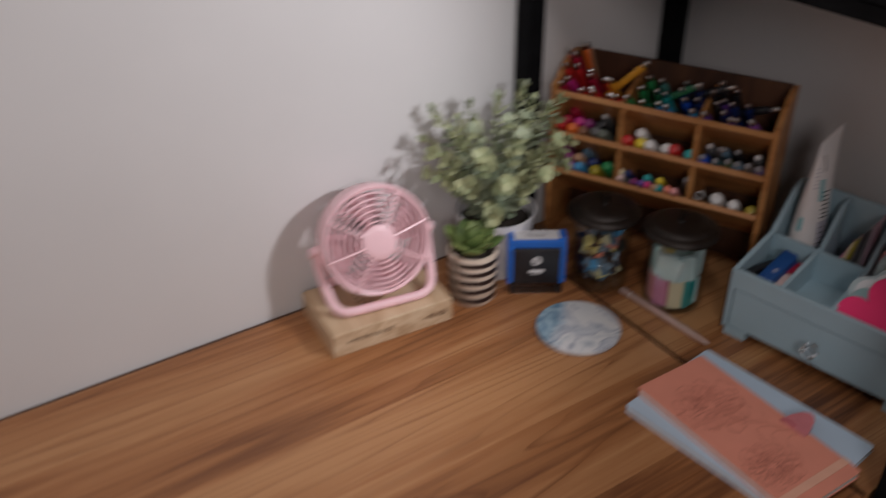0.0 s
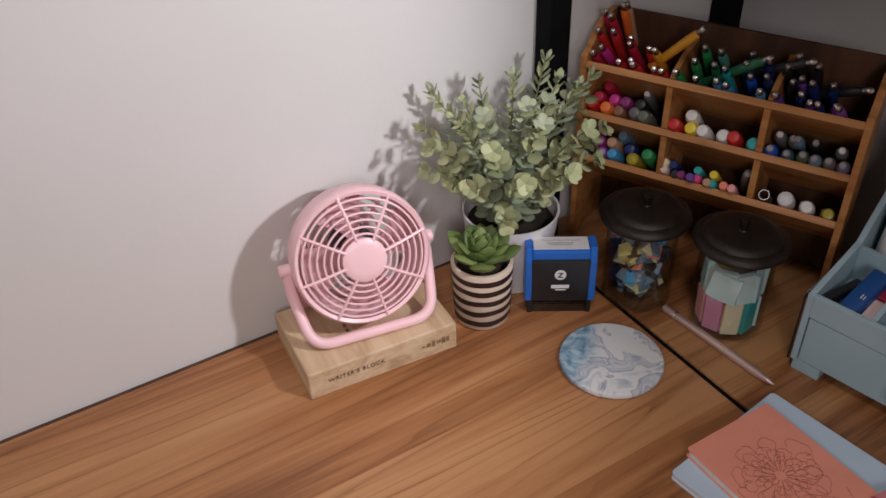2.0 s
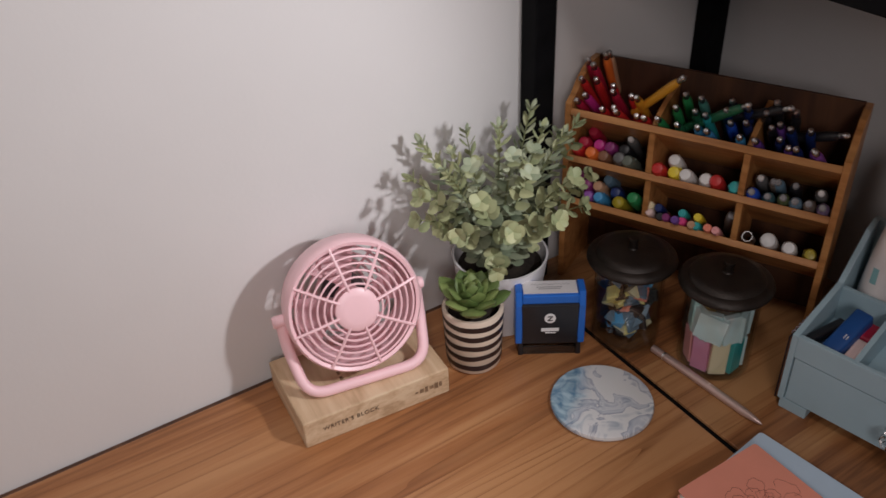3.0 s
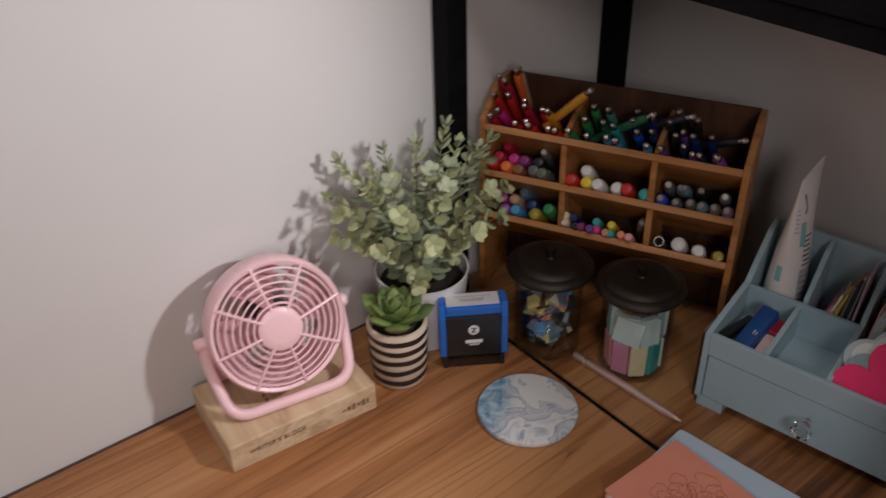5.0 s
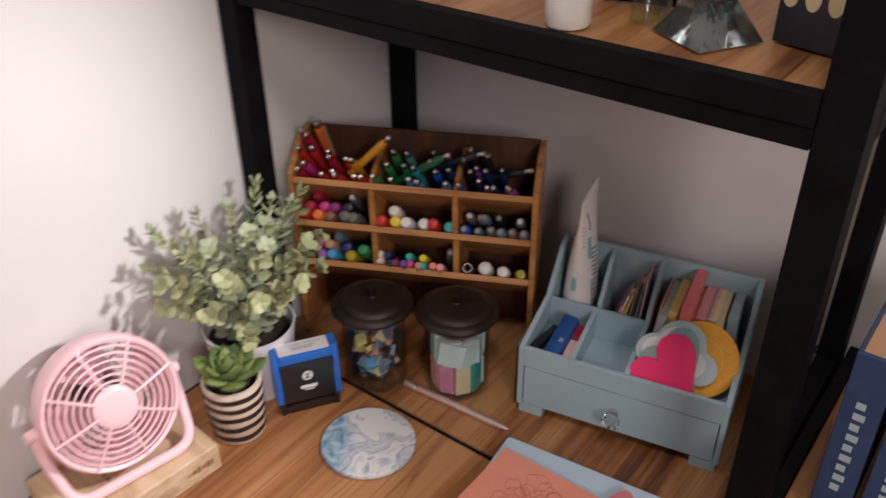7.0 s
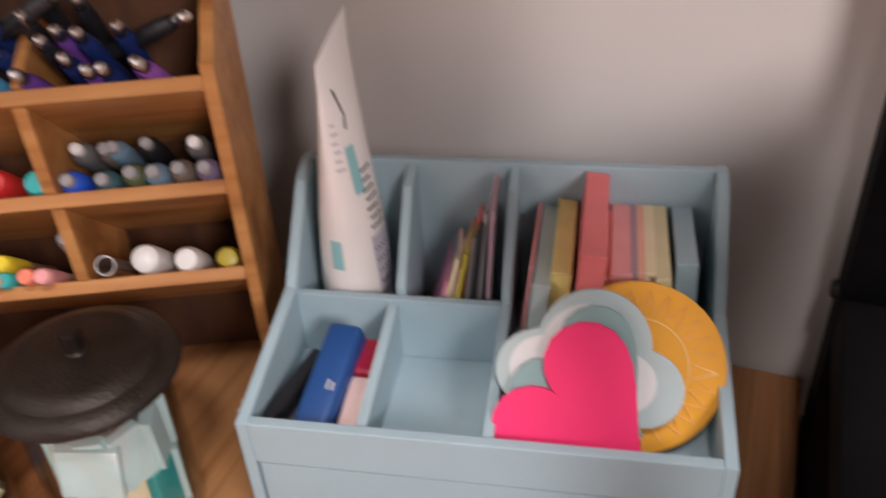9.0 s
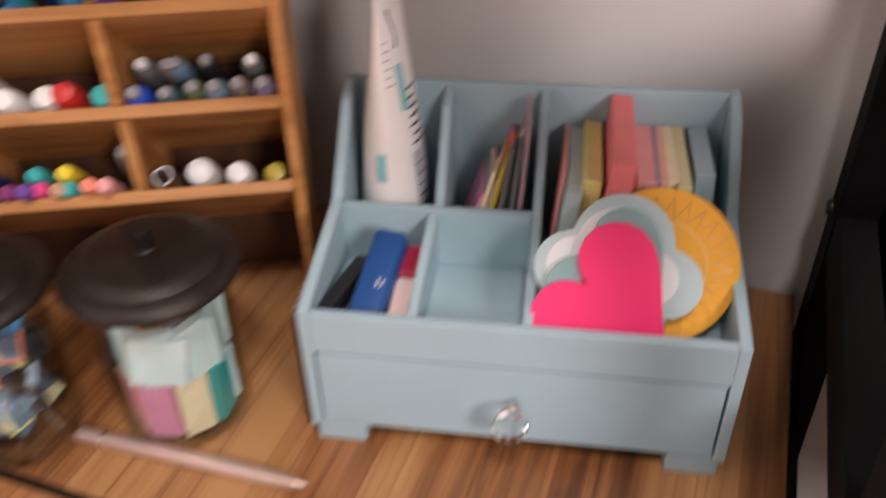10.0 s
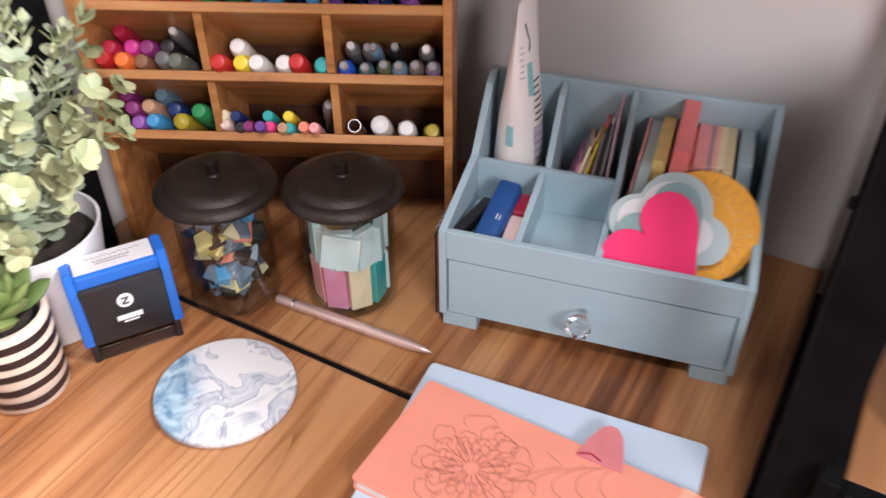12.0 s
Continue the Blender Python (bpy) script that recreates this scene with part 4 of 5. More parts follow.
# ---- pen organizer ----
OG = pose(0.033, -0.2455, Z, 0, 0, 26.2)
org = thing("pen_organizer", OG, "nine-slot stained wooden pen organizer standing in the corner", "organizer")
OW, OD, OT = 0.272, 0.074, 0.0065
SLOPE = 40
Z1, Z2, Z3 = 0.1045, 0.1555, 0.2085
side_prof = [(0, 0), (OD, 0), (OD, 0.242), (0.056, 0.243), (0.040, 0.240), (0.024, 0.232), (0.012, 0.222), (0, Z3 + 0.008)]
for sx in (0, 1):
    bm = moved(slab(side_prof, 0, OT, 0.0006), Matrix(((0, 0, 1, sx * (OW - OT)), (1, 0, 0, 0), (0, 1, 0, 0), (0, 0, 0, 1))))
    part("side_panel", bm, ORG_WOOD, org)
# the slots' shade is put into the back's colour
part("back_panel", box(OT, OW - OT, OD - 0.004, OD - 0.0005, 0.002, 0.243), SHADE_WOOD, org, "plywood back, coloured darker for the shade in the slots")
for z in (Z1, Z2, Z3):
    bm = moved(box(OT, OW - OT, 0.0004, 0.0885, -0.0035, 0.0035, 0.0006), pose(0, 0, z, -SLOPE, 0, 0))
    part("shelf", bm, ORG_WOOD, org)
U1, U2 = 0.0925, 0.1840
TS = math.tan(radians(SLOPE))
FLIP = Matrix(((0, 0, 1, 0), (1, 0, 0, 0), (0, 1, 0, 0), (0, 0, 0, 1)))
for z0, z1, us in ((Z1, Z2, (U1 + 0.001, U2 + 0.001)), (Z2, Z3, (U1, U2))):
    for u in us:
        prof = [(0.0012, z0 + 0.0036), (OD - 0.005, z0 + 0.0040 - TS * (OD - 0.005)), (OD - 0.005, z1 - 0.0042 - TS * (OD - 0.005)), (0.0012, z1 - 0.0042)]
        part("divider", moved(slab(prof, u - 0.003, u + 0.003), FLIP), ORG_WOOD, org)
for u in (U1, U2):
    prof = [(0.006, Z3 + 0.0015), (OD - 0.005, Z3 + 0.004 - TS * (OD - 0.005)), (OD - 0.005, Z3 + 0.020), (0.030, Z3 + 0.014), (0.012, Z3 + 0.007)]
    part("divider", moved(slab(prof, u - 0.0025, u + 0.0025), FLIP), ORG_WOOD, org)


# pens: built along +z from the hidden tip to the end that shows
def pen_meshes():
    kinds = {}
    kinds["marker"] = {"cap": mesh_of("cap", lathe([(0.0060, 0.030), (0.0062, 0.050), (0.0058, 0.058), (0.0044, 0.0622), (0, 0.0635)], 16), True), "barrel": mesh_of("barrel", lathe([(0, 0), (0.0046, 0), (0.0046, 0.0302)], 14), True)}
    kinds["fineliner"] = {"cap": mesh_of("cap", lathe([(0.0038, 0.036), (0.0041, 0.056), (0.0039, 0.061), (0.0032, 0.0625), (0, 0.0625)], 12), True), "barrel": mesh_of("barrel", lathe([(0, 0), (0.0033, 0), (0.0033, 0.0362)], 12), True)}
    kinds["gel"] = {"barrel": mesh_of("barrel", lathe([(0, 0), (0.0043, 0.002), (0.0046, 0.060), (0.0040, 0.068), (0.0030, 0.0705)], 14), True), "clicker": mesh_of("clicker", lathe([(0.0024, 0.0695), (0.0024, 0.0745), (0.0029, 0.0755), (0.0029, 0.0778), (0.0018, 0.0795), (0, 0.0800)], 12), True)}
    kinds["bullet"] = {"cap": mesh_of("cap", lathe([(0.0053, 0.030), (0.0057, 0.048), (0.0054, 0.056), (0.0036, 0.0605), (0.0024, 0.0612), (0.0022, 0.0635), (0, 0.064)], 16), True), "barrel": mesh_of("barrel", lathe([(0, 0), (0.0042, 0), (0.0042, 0.0302)], 14), True)}
    kinds["jumbo"] = {"cap": mesh_of("cap", lathe([(0.0082, 0.030), (0.0084, 0.056), (0.0072, 0.062), (0.0040, 0.0645), (0, 0.065)], 18), True), "barrel": mesh_of("barrel", lathe([(0, 0), (0.0078, 0), (0.0078, 0.0302)], 18), True)}
    kinds["bullet"]["cap_tip"] = mesh_of("cap_tip", lathe([(0.0029, 0.0600), (0.0028, 0.0652), (0.0018, 0.0660), (0, 0.0656)], 12), True)
    kinds["fineliner"]["cap_end"] = mesh_of("cap_end", lathe([(0.0024, 0.0622), (0.0024, 0.0632), (0.0012, 0.0632), (0.0010, 0.0626)], 12), True)
    kinds["marker"]["pocket_clip"] = mesh_of("pocket_clip", box(-0.0011, 0.0011, 0.0050, 0.0068, 0.030, 0.0530, 0.0005))
    return kinds


PENS = pen_meshes()
WORD = {"amber": "golden yellow", "sea": "sea green", "slate": "slate blue", "plum": "plum purple", "smoke": "dark grey", "sage_grey": "grey-green", "deep_teal": "dark teal", "moss": "moss green", "dusk": "dusky violet"}


spin_rng = random.Random(4)
SLIM = {"marker": 1.0, "bullet": 0.98}
LENGTH = {"marker": 0.0635, "fineliner": 0.0625, "gel": 0.0792, "bullet": 0.064, "jumbo": 0.065}


def pen(kind, colour, u, q, shelf_z, h, extra=0, yaw=0, scale=1.0):
    """A pen lying on a sloping shelf: u along the front, q how far its showing end lies behind the front edge, h its height over the board."""
    a = radians(SLOPE)
    L = q - 0.005 + LENGTH[kind]
    v = L * math.cos(a) + h * math.sin(a)
    z = shelf_z + 0.0036 - L * math.sin(a) + h * math.cos(a)
    m = OG @ pose(u, v, z) @ pose(0, 0, 0, 0, 0, yaw) @ pose(0, 0, 0, 90 - SLOPE - extra, 0, 0) @ pose(0, 0, 0, 0, 0, spin_rng.uniform(-70, 70)) @ Matrix.Diagonal((scale * SLIM.get(kind, 1), scale * SLIM.get(kind, 1), 1, 1))
    word = WORD.get(colour, colour)
    what = {"marker": "felt marker", "fineliner": "fineliner", "gel": "gel pen with a metal clicker", "bullet": "brush marker", "jumbo": "fat marker"}[kind]
    t = thing("pen" if kind in ("gel", "fineliner") else "marker_pen", m, word + " " + what + " in the wooden organizer", "pen", "pens in the organizer")
    for name, me in PENS[kind].items():
        mat = SILVER if name == "clicker" else paint("grey" if name == "cap_tip" and colour not in ("smoke", "grey") else "white" if name == "cap_tip" else colour)
        if kind == "fineliner" and name == "barrel":
            mat = paint("tan")
        part(name, me, mat, t)
    return t


rng = random.Random(8)


def row(kind, shelf_z, h, start, step, colours, scale=1.0, q=0.004):
    for i, c in enumerate(colours):
        if c:
            pen(kind, c, start + i * step + rng.uniform(-0.0008, 0.0008), q + rng.uniform(-0.003, 0.005), shelf_z, h + rng.uniform(0, 0.0008), rng.uniform(-1, 2), rng.uniform(-3, 3), scale)


# bottom row
row("marker", Z1, 0.0058, 0.0130, 0.0145, ["black", "purple", "sky"], 1.1)
row("marker", Z1, 0.0165, 0.0220, 0.0165, ["plum", "tan", "navy"], 1.1, 0.006)
pen("marker", "green", 0.0790, 0.004, Z1, 0.0125, 3, -4, 1.2)
pen("jumbo", "olive", 0.0610, 0.003, Z1, 0.0075, 0, 2, 0.85)
row("fineliner", Z1, 0.0040, 0.0995, 0.0083, ["blush", "black", "plum", "violet", "pink", "tan", "teal", "coral", "rose"], 1.12, 0.000)
row("fineliner", Z1, 0.0116, 0.0985, 0.0083, ["cream", "navy", "", "", "teal", "", "yellow"], 1.15, 0.002)
pen("marker", "grey", 0.167, 0.003, Z1, 0.016, 6, 14, 0.9)
pen("jumbo", "white", 0.2165, 0.002, Z1, 0.0085, 0, 0, 0.95)
pen("marker", "white", 0.2350, 0.005, Z1, 0.0065, 0, 2, 1.2)
pen("marker", "olive", 0.2510, 0.012, Z1, 0.0060, 0, 6, 1.1)
ring_thing = thing("metal_ring", OG @ pose(0.1975, 0.002, Z1 + 0.0105, -90 - SLOPE, 0, 0), "small polished metal tube end in the wooden organizer", "metal ring")
part("ring_body", lathe([(0.0044, 0.0), (0.0051, 0.0), (0.0051, 0.030), (0.0044, 0.030), (0.0044, 0.0)], 20), SILVER, ring_thing, smooth=True)
# middle row
row("marker", Z2, 0.0060, 0.0145, 0.0140, ["red", "orange", "brown", "smoke", "sage_grey"], 1.15)
row("marker", Z2, 0.0172, 0.0185, 0.0140, ["crimson", "magenta", "plum", "black"], 1.12, 0.006)
row("marker", Z2, 0.0060, 0.1025, 0.0142, ["red", "yellow", "white", "white", "red", "teal"], 1.2)
pen("marker", "white", 0.1135, 0.006, Z2, 0.0175, 2, 0, 1.2)
row("bullet", Z2, 0.0055, 0.1935, 0.0130, ["blue", "deep_teal", "moss", "slate", "taupe", "dusk"], 1.15)
row("bullet", Z2, 0.0190, 0.1970, 0.0133, ["smoke", "taupe", "", "", "smoke"], 1.1, 0.006)
for c, u, z, h, kind in (("crimson", 0.0240, Z2, 0.0270, "marker"), ("smoke", 0.0640, Z2, 0.0270, "bullet"), ("plum", 0.0120, Z1, 0.0245, "marker"), ("slate", 0.0440, Z1, 0.0255, "marker"), ("black", 0.2280, Z2, 0.0185, "bullet"), ("slate", 0.2140, Z2, 0.0180, "bullet")):
    pen(kind, c, u, 0.010, z, h, 3, spin_rng.uniform(-4, 4), 1.05)
# top tray
for c, u, h, extra, yaw, q in (
    ("crimson", 0.013, 0.0055, 2, -2, 0.000), ("magenta", 0.022, 0.0095, 4, -4, -0.002), ("red", 0.034, 0.0055, 0, 4, 0.003), ("crimson", 0.044, 0.0060, 2, 6, 0.001), ("red", 0.057, 0.0055, 0, -4, 0.002),
    ("red", 0.012, 0.020, 8, -4, 0.000), ("crimson", 0.019, 0.030, 12, -2, -0.004), ("orange", 0.026, 0.036, 16, 3, -0.010), ("red", 0.034, 0.020, 8, 8, 0.004), ("red", 0.069, 0.0055, 0, 5, 0.002), ("amber", 0.072, 0.016, 5, -3, 0.000),
    ("red", 0.081, 0.0055, 0, 0, 0.003),
    ("green", 0.099, 0.0055, 1, -4, 0.001), ("green", 0.105, 0.0155, 4, 4, 0.000), ("green", 0.112, 0.0250, 8, 2, 0.002), ("forest", 0.116, 0.0060, 0, -2, 0.004), ("sky", 0.131, 0.0055, 1, 3, 0.000), ("teal", 0.139, 0.0150, 4, -2, 0.004),
    ("sky", 0.147, 0.0055, 0, -4, 0.002), ("blue", 0.160, 0.0120, 4, 2, 0.000), ("sky", 0.170, 0.0055, 0, 4, -0.002), ("navy", 0.171, 0.0240, 8, 2, 0.002), ("navy", 0.160, 0.0270, 9, -4, 0.006),
    ("violet", 0.192, 0.0055, 0, -4, 0.000), ("black", 0.196, 0.0155, 4, 2, 0.002), ("navy", 0.204, 0.0090, 2, 4, 0.001), ("violet", 0.206, 0.0190, 5, -2, 0.004), ("violet", 0.215, 0.0060, 0, 2, 0.002), ("navy", 0.226, 0.0060, 0, -2, 0.001),
    ("black", 0.186, 0.0230, 8, 4, 0.004), ("purple", 0.249, 0.0055, 0, -8, -0.002),
    ("red", 0.023, 0.0200, 9, 2, -0.003), ("crimson", 0.046, 0.0165, 6, -3, 0.002), ("crimson", 0.013, 0.0310, 14, -3, -0.006), ("tan", 0.028, 0.0380, 17, 2, -0.006), ("red", 0.060, 0.0160, 6, 3, 0.003),
    ("forest", 0.125, 0.0150, 5, 2, 0.003), ("sea", 0.132, 0.0240, 8, -3, 0.001), ("navy", 0.152, 0.0190, 7, 3, 0.001), ("navy", 0.177, 0.0140, 5, -2, 0.002),
    ("black", 0.212, 0.0265, 9, 3, 0.001), ("navy", 0.217, 0.0160, 5, -3, 0.001), ("violet", 0.237, 0.0060, 1, 2, 0.000), ("black", 0.199, 0.0290, 11, -3, -0.002), ("navy", 0.230, 0.0170, 6, 1, 0.003),
):
    pen("gel", c, u, q, Z3, h, extra, yaw)
for c, u, v, z, tilt, yaw in (("amber", 0.060, 0.034, -0.006, 46, 72), ("forest", 0.114, 0.034, -0.010, 36, 74), ("black", 0.146, 0.044, 0.002, 28, 70), ("black", 0.196, 0.048, -0.008, 24, 66)):
    m = OG @ pose(u, v, Z3 + z) @ pose(0, 0, 0, 0, 0, yaw) @ pose(0, 0, 0, 90 - tilt, 0, 0)
    t = thing("pen", m, WORD.get(c, c) + " gel pen lying across the top tray", "pen", "pens in the organizer")
    for name, me in PENS["gel"].items():
        part(name, me, SILVER if name == "clicker" else paint(c), t)

# ---- blue desk box ----
BX = pose(0.3125, -0.209, Z, 0, 0, 11.3)
bx = thing("desk_box", BX, "dusty blue painted wooden desk box with compartments and a drawer", "desk organizer")
XW, XD, TH = 0.2105, 0.134, 0.0055
FT, TR = 0.0125, 0.066
side_prof = [(0, FT), (XD, FT), (XD, 0.150), (XD - 0.008, 0.150), (XD - 0.020, 0.144), (0.090, 0.118), (0.078, 0.104), (0.0, 0.0885)]
for x0 in (0, XW - TH):
    part("side_panel", moved(slab(side_prof, 0, TH, 0.0005), Matrix(((0, 0, 1, x0), (1, 0, 0, 0), (0, 1, 0, 0), (0, 0, 0, 1)))), BOX_BLUE, bx)
part("front_panel", box(TH, XW - TH, 0.0003, TH, 0.0645, 0.0885, 0.0006), BOX_BLUE, bx)
part("back_panel", box(TH, XW - TH, XD - TH, XD - 0.0005, FT, 0.150, 0.0006), BOX_BLUE, bx)
part("tray_floor", box(TH, XW - TH, TH, XD - TH, 0.0600, 0.0640), BOX_BLUE, bx)
part("bottom_board", box(TH, XW - TH, 0.004, XD - TH, FT, FT + 0.004), BOX_BLUE, bx)
dr = part("drawer", box(TH + 0.0012, XW - TH - 0.0012, 0.0012, 0.012, FT + 0.0015, 0.0632, 0.0005), BOX_BLUE, bx)
part("knob", moved(join([lathe([(0.0035, 0), (0.0042, 0.006), (0.0072, 0.010)], 8), lathe([(0.0072, 0.010), (0.0092, 0.0145), (0.0088, 0.019), (0.0055, 0.0215), (0, 0.0220)], 8)]), pose(0.1045, 0.0008, 0.041, 90, 0, 0)), CRYSTAL, dr, "clear faceted crystal knob")
M1, M2 = 0.0545, 0.1075
part("long_divider", moved(slab([(TH, 0.0642), (XD - TH, 0.0642), (XD - TH, 0.148), (XD - 0.020, 0.143), (0.090, 0.116), (0.080, 0.1005), (TH, 0.0865)], M2, M2 + 0.0045), Matrix(((0, 0, 1, 0), (1, 0, 0, 0), (0, 1, 0, 0), (0, 0, 0, 1)))), BOX_BLUE, bx)
part("divider", box(TH, M2 - 0.0003, 0.0775, 0.082, 0.0642, 0.1005, 0.0004), BOX_BLUE, bx)
part("divider", moved(slab([(0.0825, 0.0642), (XD - TH - 0.0003, 0.0642), (XD - TH - 0.0003, 0.148), (XD - 0.020, 0.143), (0.0825, 0.104)], M1 + 0.001, M1 + 0.0055), Matrix(((0, 0, 1, 0), (1, 0, 0, 0), (0, 1, 0, 0), (0, 0, 0, 1)))), BOX_BLUE, bx)
part("divider", moved(slab([(TH + 0.0003, 0.0642), (0.0772, 0.0642), (0.0772, 0.0985), (TH + 0.0003, 0.0865)], M1 - 0.002, M1 + 0.0025), Matrix(((0, 0, 1, 0), (1, 0, 0, 0), (0, 1, 0, 0), (0, 0, 0, 1)))), BOX_BLUE, bx)
for u in (0.002, XW - 0.028):
    part("foot", box(u, u + 0.026, 0.002, 0.018, 0, FT, 0.0008), BOX_BLUE, bx)
    part("foot", box(u, u + 0.026, XD - 0.018, XD - 0.002, 0, FT, 0.0008), BOX_BLUE, bx)

TF = 0.0641


def in_box(u, v, z, rx=0, ry=0, rz=0):
    return BX @ pose(u, v, z, rx, ry, rz)


# squeeze tube
tb = thing("squeeze_tube", in_box(0.029, 0.106, TF, 0, 1, 86), "white squeeze tube standing on its cap in the box", "tube")
bm = bmesh.new()
rings = []
for z, a, b, cx in ((0.0, 0.0150, 0.0150, 0), (0.004, 0.0185, 0.0185, 0), (0.030, 0.0195, 0.0185, 0), (0.070, 0.0200, 0.0150, 0), (0.105, 0.0205, 0.0095, 0), (0.135, 0.0212, 0.0045, 0.001), (0.148, 0.0215, 0.0016, 0.001), (0.158, 0.0215, 0.0009, 0.002)):
    rings.append([bm.verts.new((cx + a * math.cos(2 * math.pi * i / 28), b * math.sin(2 * math.pi * i / 28), z + (0.006 * math.cos(2 * math.pi * i / 28) if z > 0.155 else 0))) for i in range(28)])
for a, b in zip(rings, rings[1:]):
    for i in range(28):
        bm.faces.new((a[i], a[(i + 1) % 28], b[(i + 1) % 28], b[i]))
bm.faces.new(rings[0])
bm.faces.new(rings[-1])
part("tube_body", bm, TUBE, tb, smooth=True)


def on_tube(a0, a1, z0, z1, name, mat, n=5):
    """A print on the tube between two angles and two heights."""
    levels = ((0.004, 0.0185, 0.0185), (0.030, 0.0195, 0.0185), (0.070, 0.0200, 0.0150), (0.105, 0.0205, 0.0095), (0.135, 0.0212, 0.0045), (0.150, 0.0215, 0.0016))
    def at(a, z):
        for (za, xa, ya), (zb, xb, yb) in zip(levels, levels[1:]):
            if za <= z <= zb:
                t = (z - za) / (zb - za)
                return ((xa + (xb - xa) * t + 0.0003) * math.cos(radians(a)), (ya + (yb - ya) * t + 0.0003) * math.sin(radians(a)), z)
    b = bmesh.new()
    cols = [[b.verts.new(at(a0 + (a1 - a0) * i / n, z0 + (z1 - z0) * k / 3)) for k in range(4)] for i in range(n + 1)]
    for i in range(n):
        for k in range(3):
            b.faces.new((cols[i][k], cols[i + 1][k], cols[i + 1][k + 1], cols[i][k + 1]))
    part(name, b, mat, tb)


on_tube(-122, -78, 0.022, 0.060, "printed_panel", TUBE_GREY)
on_tube(-196, -176, 0.045, 0.062, "teal_mark", TUBE_TEAL)
on_tube(-132, -112, 0.085, 0.110, "teal_mark", TUBE_TEAL)
for k in range(7):
    on_tube(-118 + 3 * (k % 2), -84 - 4 * (k % 3), 0.064 + 0.005 * k, 0.0655 + 0.005 * k, "printed_line", INK, 4)
for k in range(5):
    on_tube(-118, -82 - 5 * (k % 2), 0.0255 + 0.0065 * k, 0.0268 + 0.0065 * k, "printed_line", INK, 4)
for k in range(6):
    on_tube(-160 + 2 * (k % 3), -140 - 3 * (k % 2), 0.100 + 0.0045 * k, 0.1012 + 0.0045 * k, "printed_line", TUBE_GREY, 3)
on_tube(-116, -92, 0.012, 0.017, "printed_line", INK, 4)
part("script_mark", tube([(-0.010, -0.0066, 0.118), (-0.008, -0.0058, 0.124), (-0.010, -0.0048, 0.130), (-0.013, -0.0036, 0.138)], 0.0006, 5), INK, tb)

# blue case, marker and black clip in the front compartment
cs = thing("pencil_case", in_box(0.0290, 0.012, TF + 0.001, 21, 0, -8), "royal blue hard plastic case lying in the box", "case")
part("case_body", box(-0.0085, 0.0085, 0.0, 0.057, 0.0, 0.015, 0.003, 3), material("royal_blue_plastic", (0.008, 0.062, 0.23), 0.45, 0, 0.05, 40), cs, smooth=True)
part("printed_line", box(0.002, 0.0028, 0.022, 0.027, 0.0151, 0.0154), LABEL, cs)
part("printed_line", box(0.0045, 0.0053, 0.022, 0.026, 0.0151, 0.0154), LABEL, cs)
hl = thing("marker_pen", in_box(0.0445, 0.009, TF + 0.001, 12, 0, -2), "pale pink marker with a red cap lying in the box", "pen")
part("barrel", box(-0.005, 0.005, 0.0, 0.036, 0.0, 0.010, 0.002), paint("blush"), hl)
part("cap", box(-0.0055, 0.0055, 0.0365, 0.058, 0.0, 0.011, 0.0025), paint("crimson"), hl)
bc = thing("stapler", in_box(0.0125, 0.032, TF + 0.001, 0, 0, -14), "small black stapler lying in the box", "stapler")
part("stapler_arm", box(-0.0045, 0.0045, -0.020, 0.030, 0.006, 0.015, 0.002), BLACK_PLASTIC, bc)
part("stapler_base", box(-0.0045, 0.0045, -0.022, 0.030, 0.0, 0.004, 0.001), SILVER, bc)

# spiral notebook standing on edge against the box
sn = thing("spiral_notebook", in_box(-0.0064, 0.010, 0.0), "slim dark spiral notebook standing on edge beside the blue box", "notebook")
part("cover", box(0.0, 0.0010, 0, 0.098, 0.001, 0.076, 0.0004), DARK_BOX, sn)
part("cover", box(0.0046, 0.0056, 0, 0.098, 0.001, 0.076, 0.0004), DARK_BOX, sn)
part("page_block", box(0.0012, 0.0044, 0.001, 0.097, 0.002, 0.074), paint("brown", 0.6), sn)
coil = []
for i in range(14 * 18 + 1):
    a = 2 * math.pi * i / 18
    coil.append((0.0028 + 0.0034 * math.cos(a), 0.004 + 0.090 * i / (14 * 18), 0.0765 + 0.0042 * math.sin(a)))
part("wire_coil", tube(coil, 0.0006, 5), TUBE_GREY, sn, "pale plastic coil binding")

# sticker sheets in the back compartment
rng = random.Random(5)
for k, c in enumerate(("orchid", "grey", "blush", "cream", "tan", "olive", "salmon", "coral", "smoke", "black", "grey", "mauve")):
    h = 0.042 + 0.040 * (k / 11) ** 0.7 * rng.uniform(0.75, 1.05)
    ob = part("sticker_sheet", box(-0.0010, 0.0010, -0.018, 0.018, 0, h), paint(c, 0.6), None, "", in_box(0.0650 + 0.0029 * k, 0.104 + rng.uniform(-0.003, 0.003), TF + 0.0005, 0, 19 - 1.4 * k, rng.uniform(-9, 9)))
    tagged(ob, WORD.get(c, c) + " sticker sheet standing among others in the box", "sticker sheet", "sticker sheets in the box")

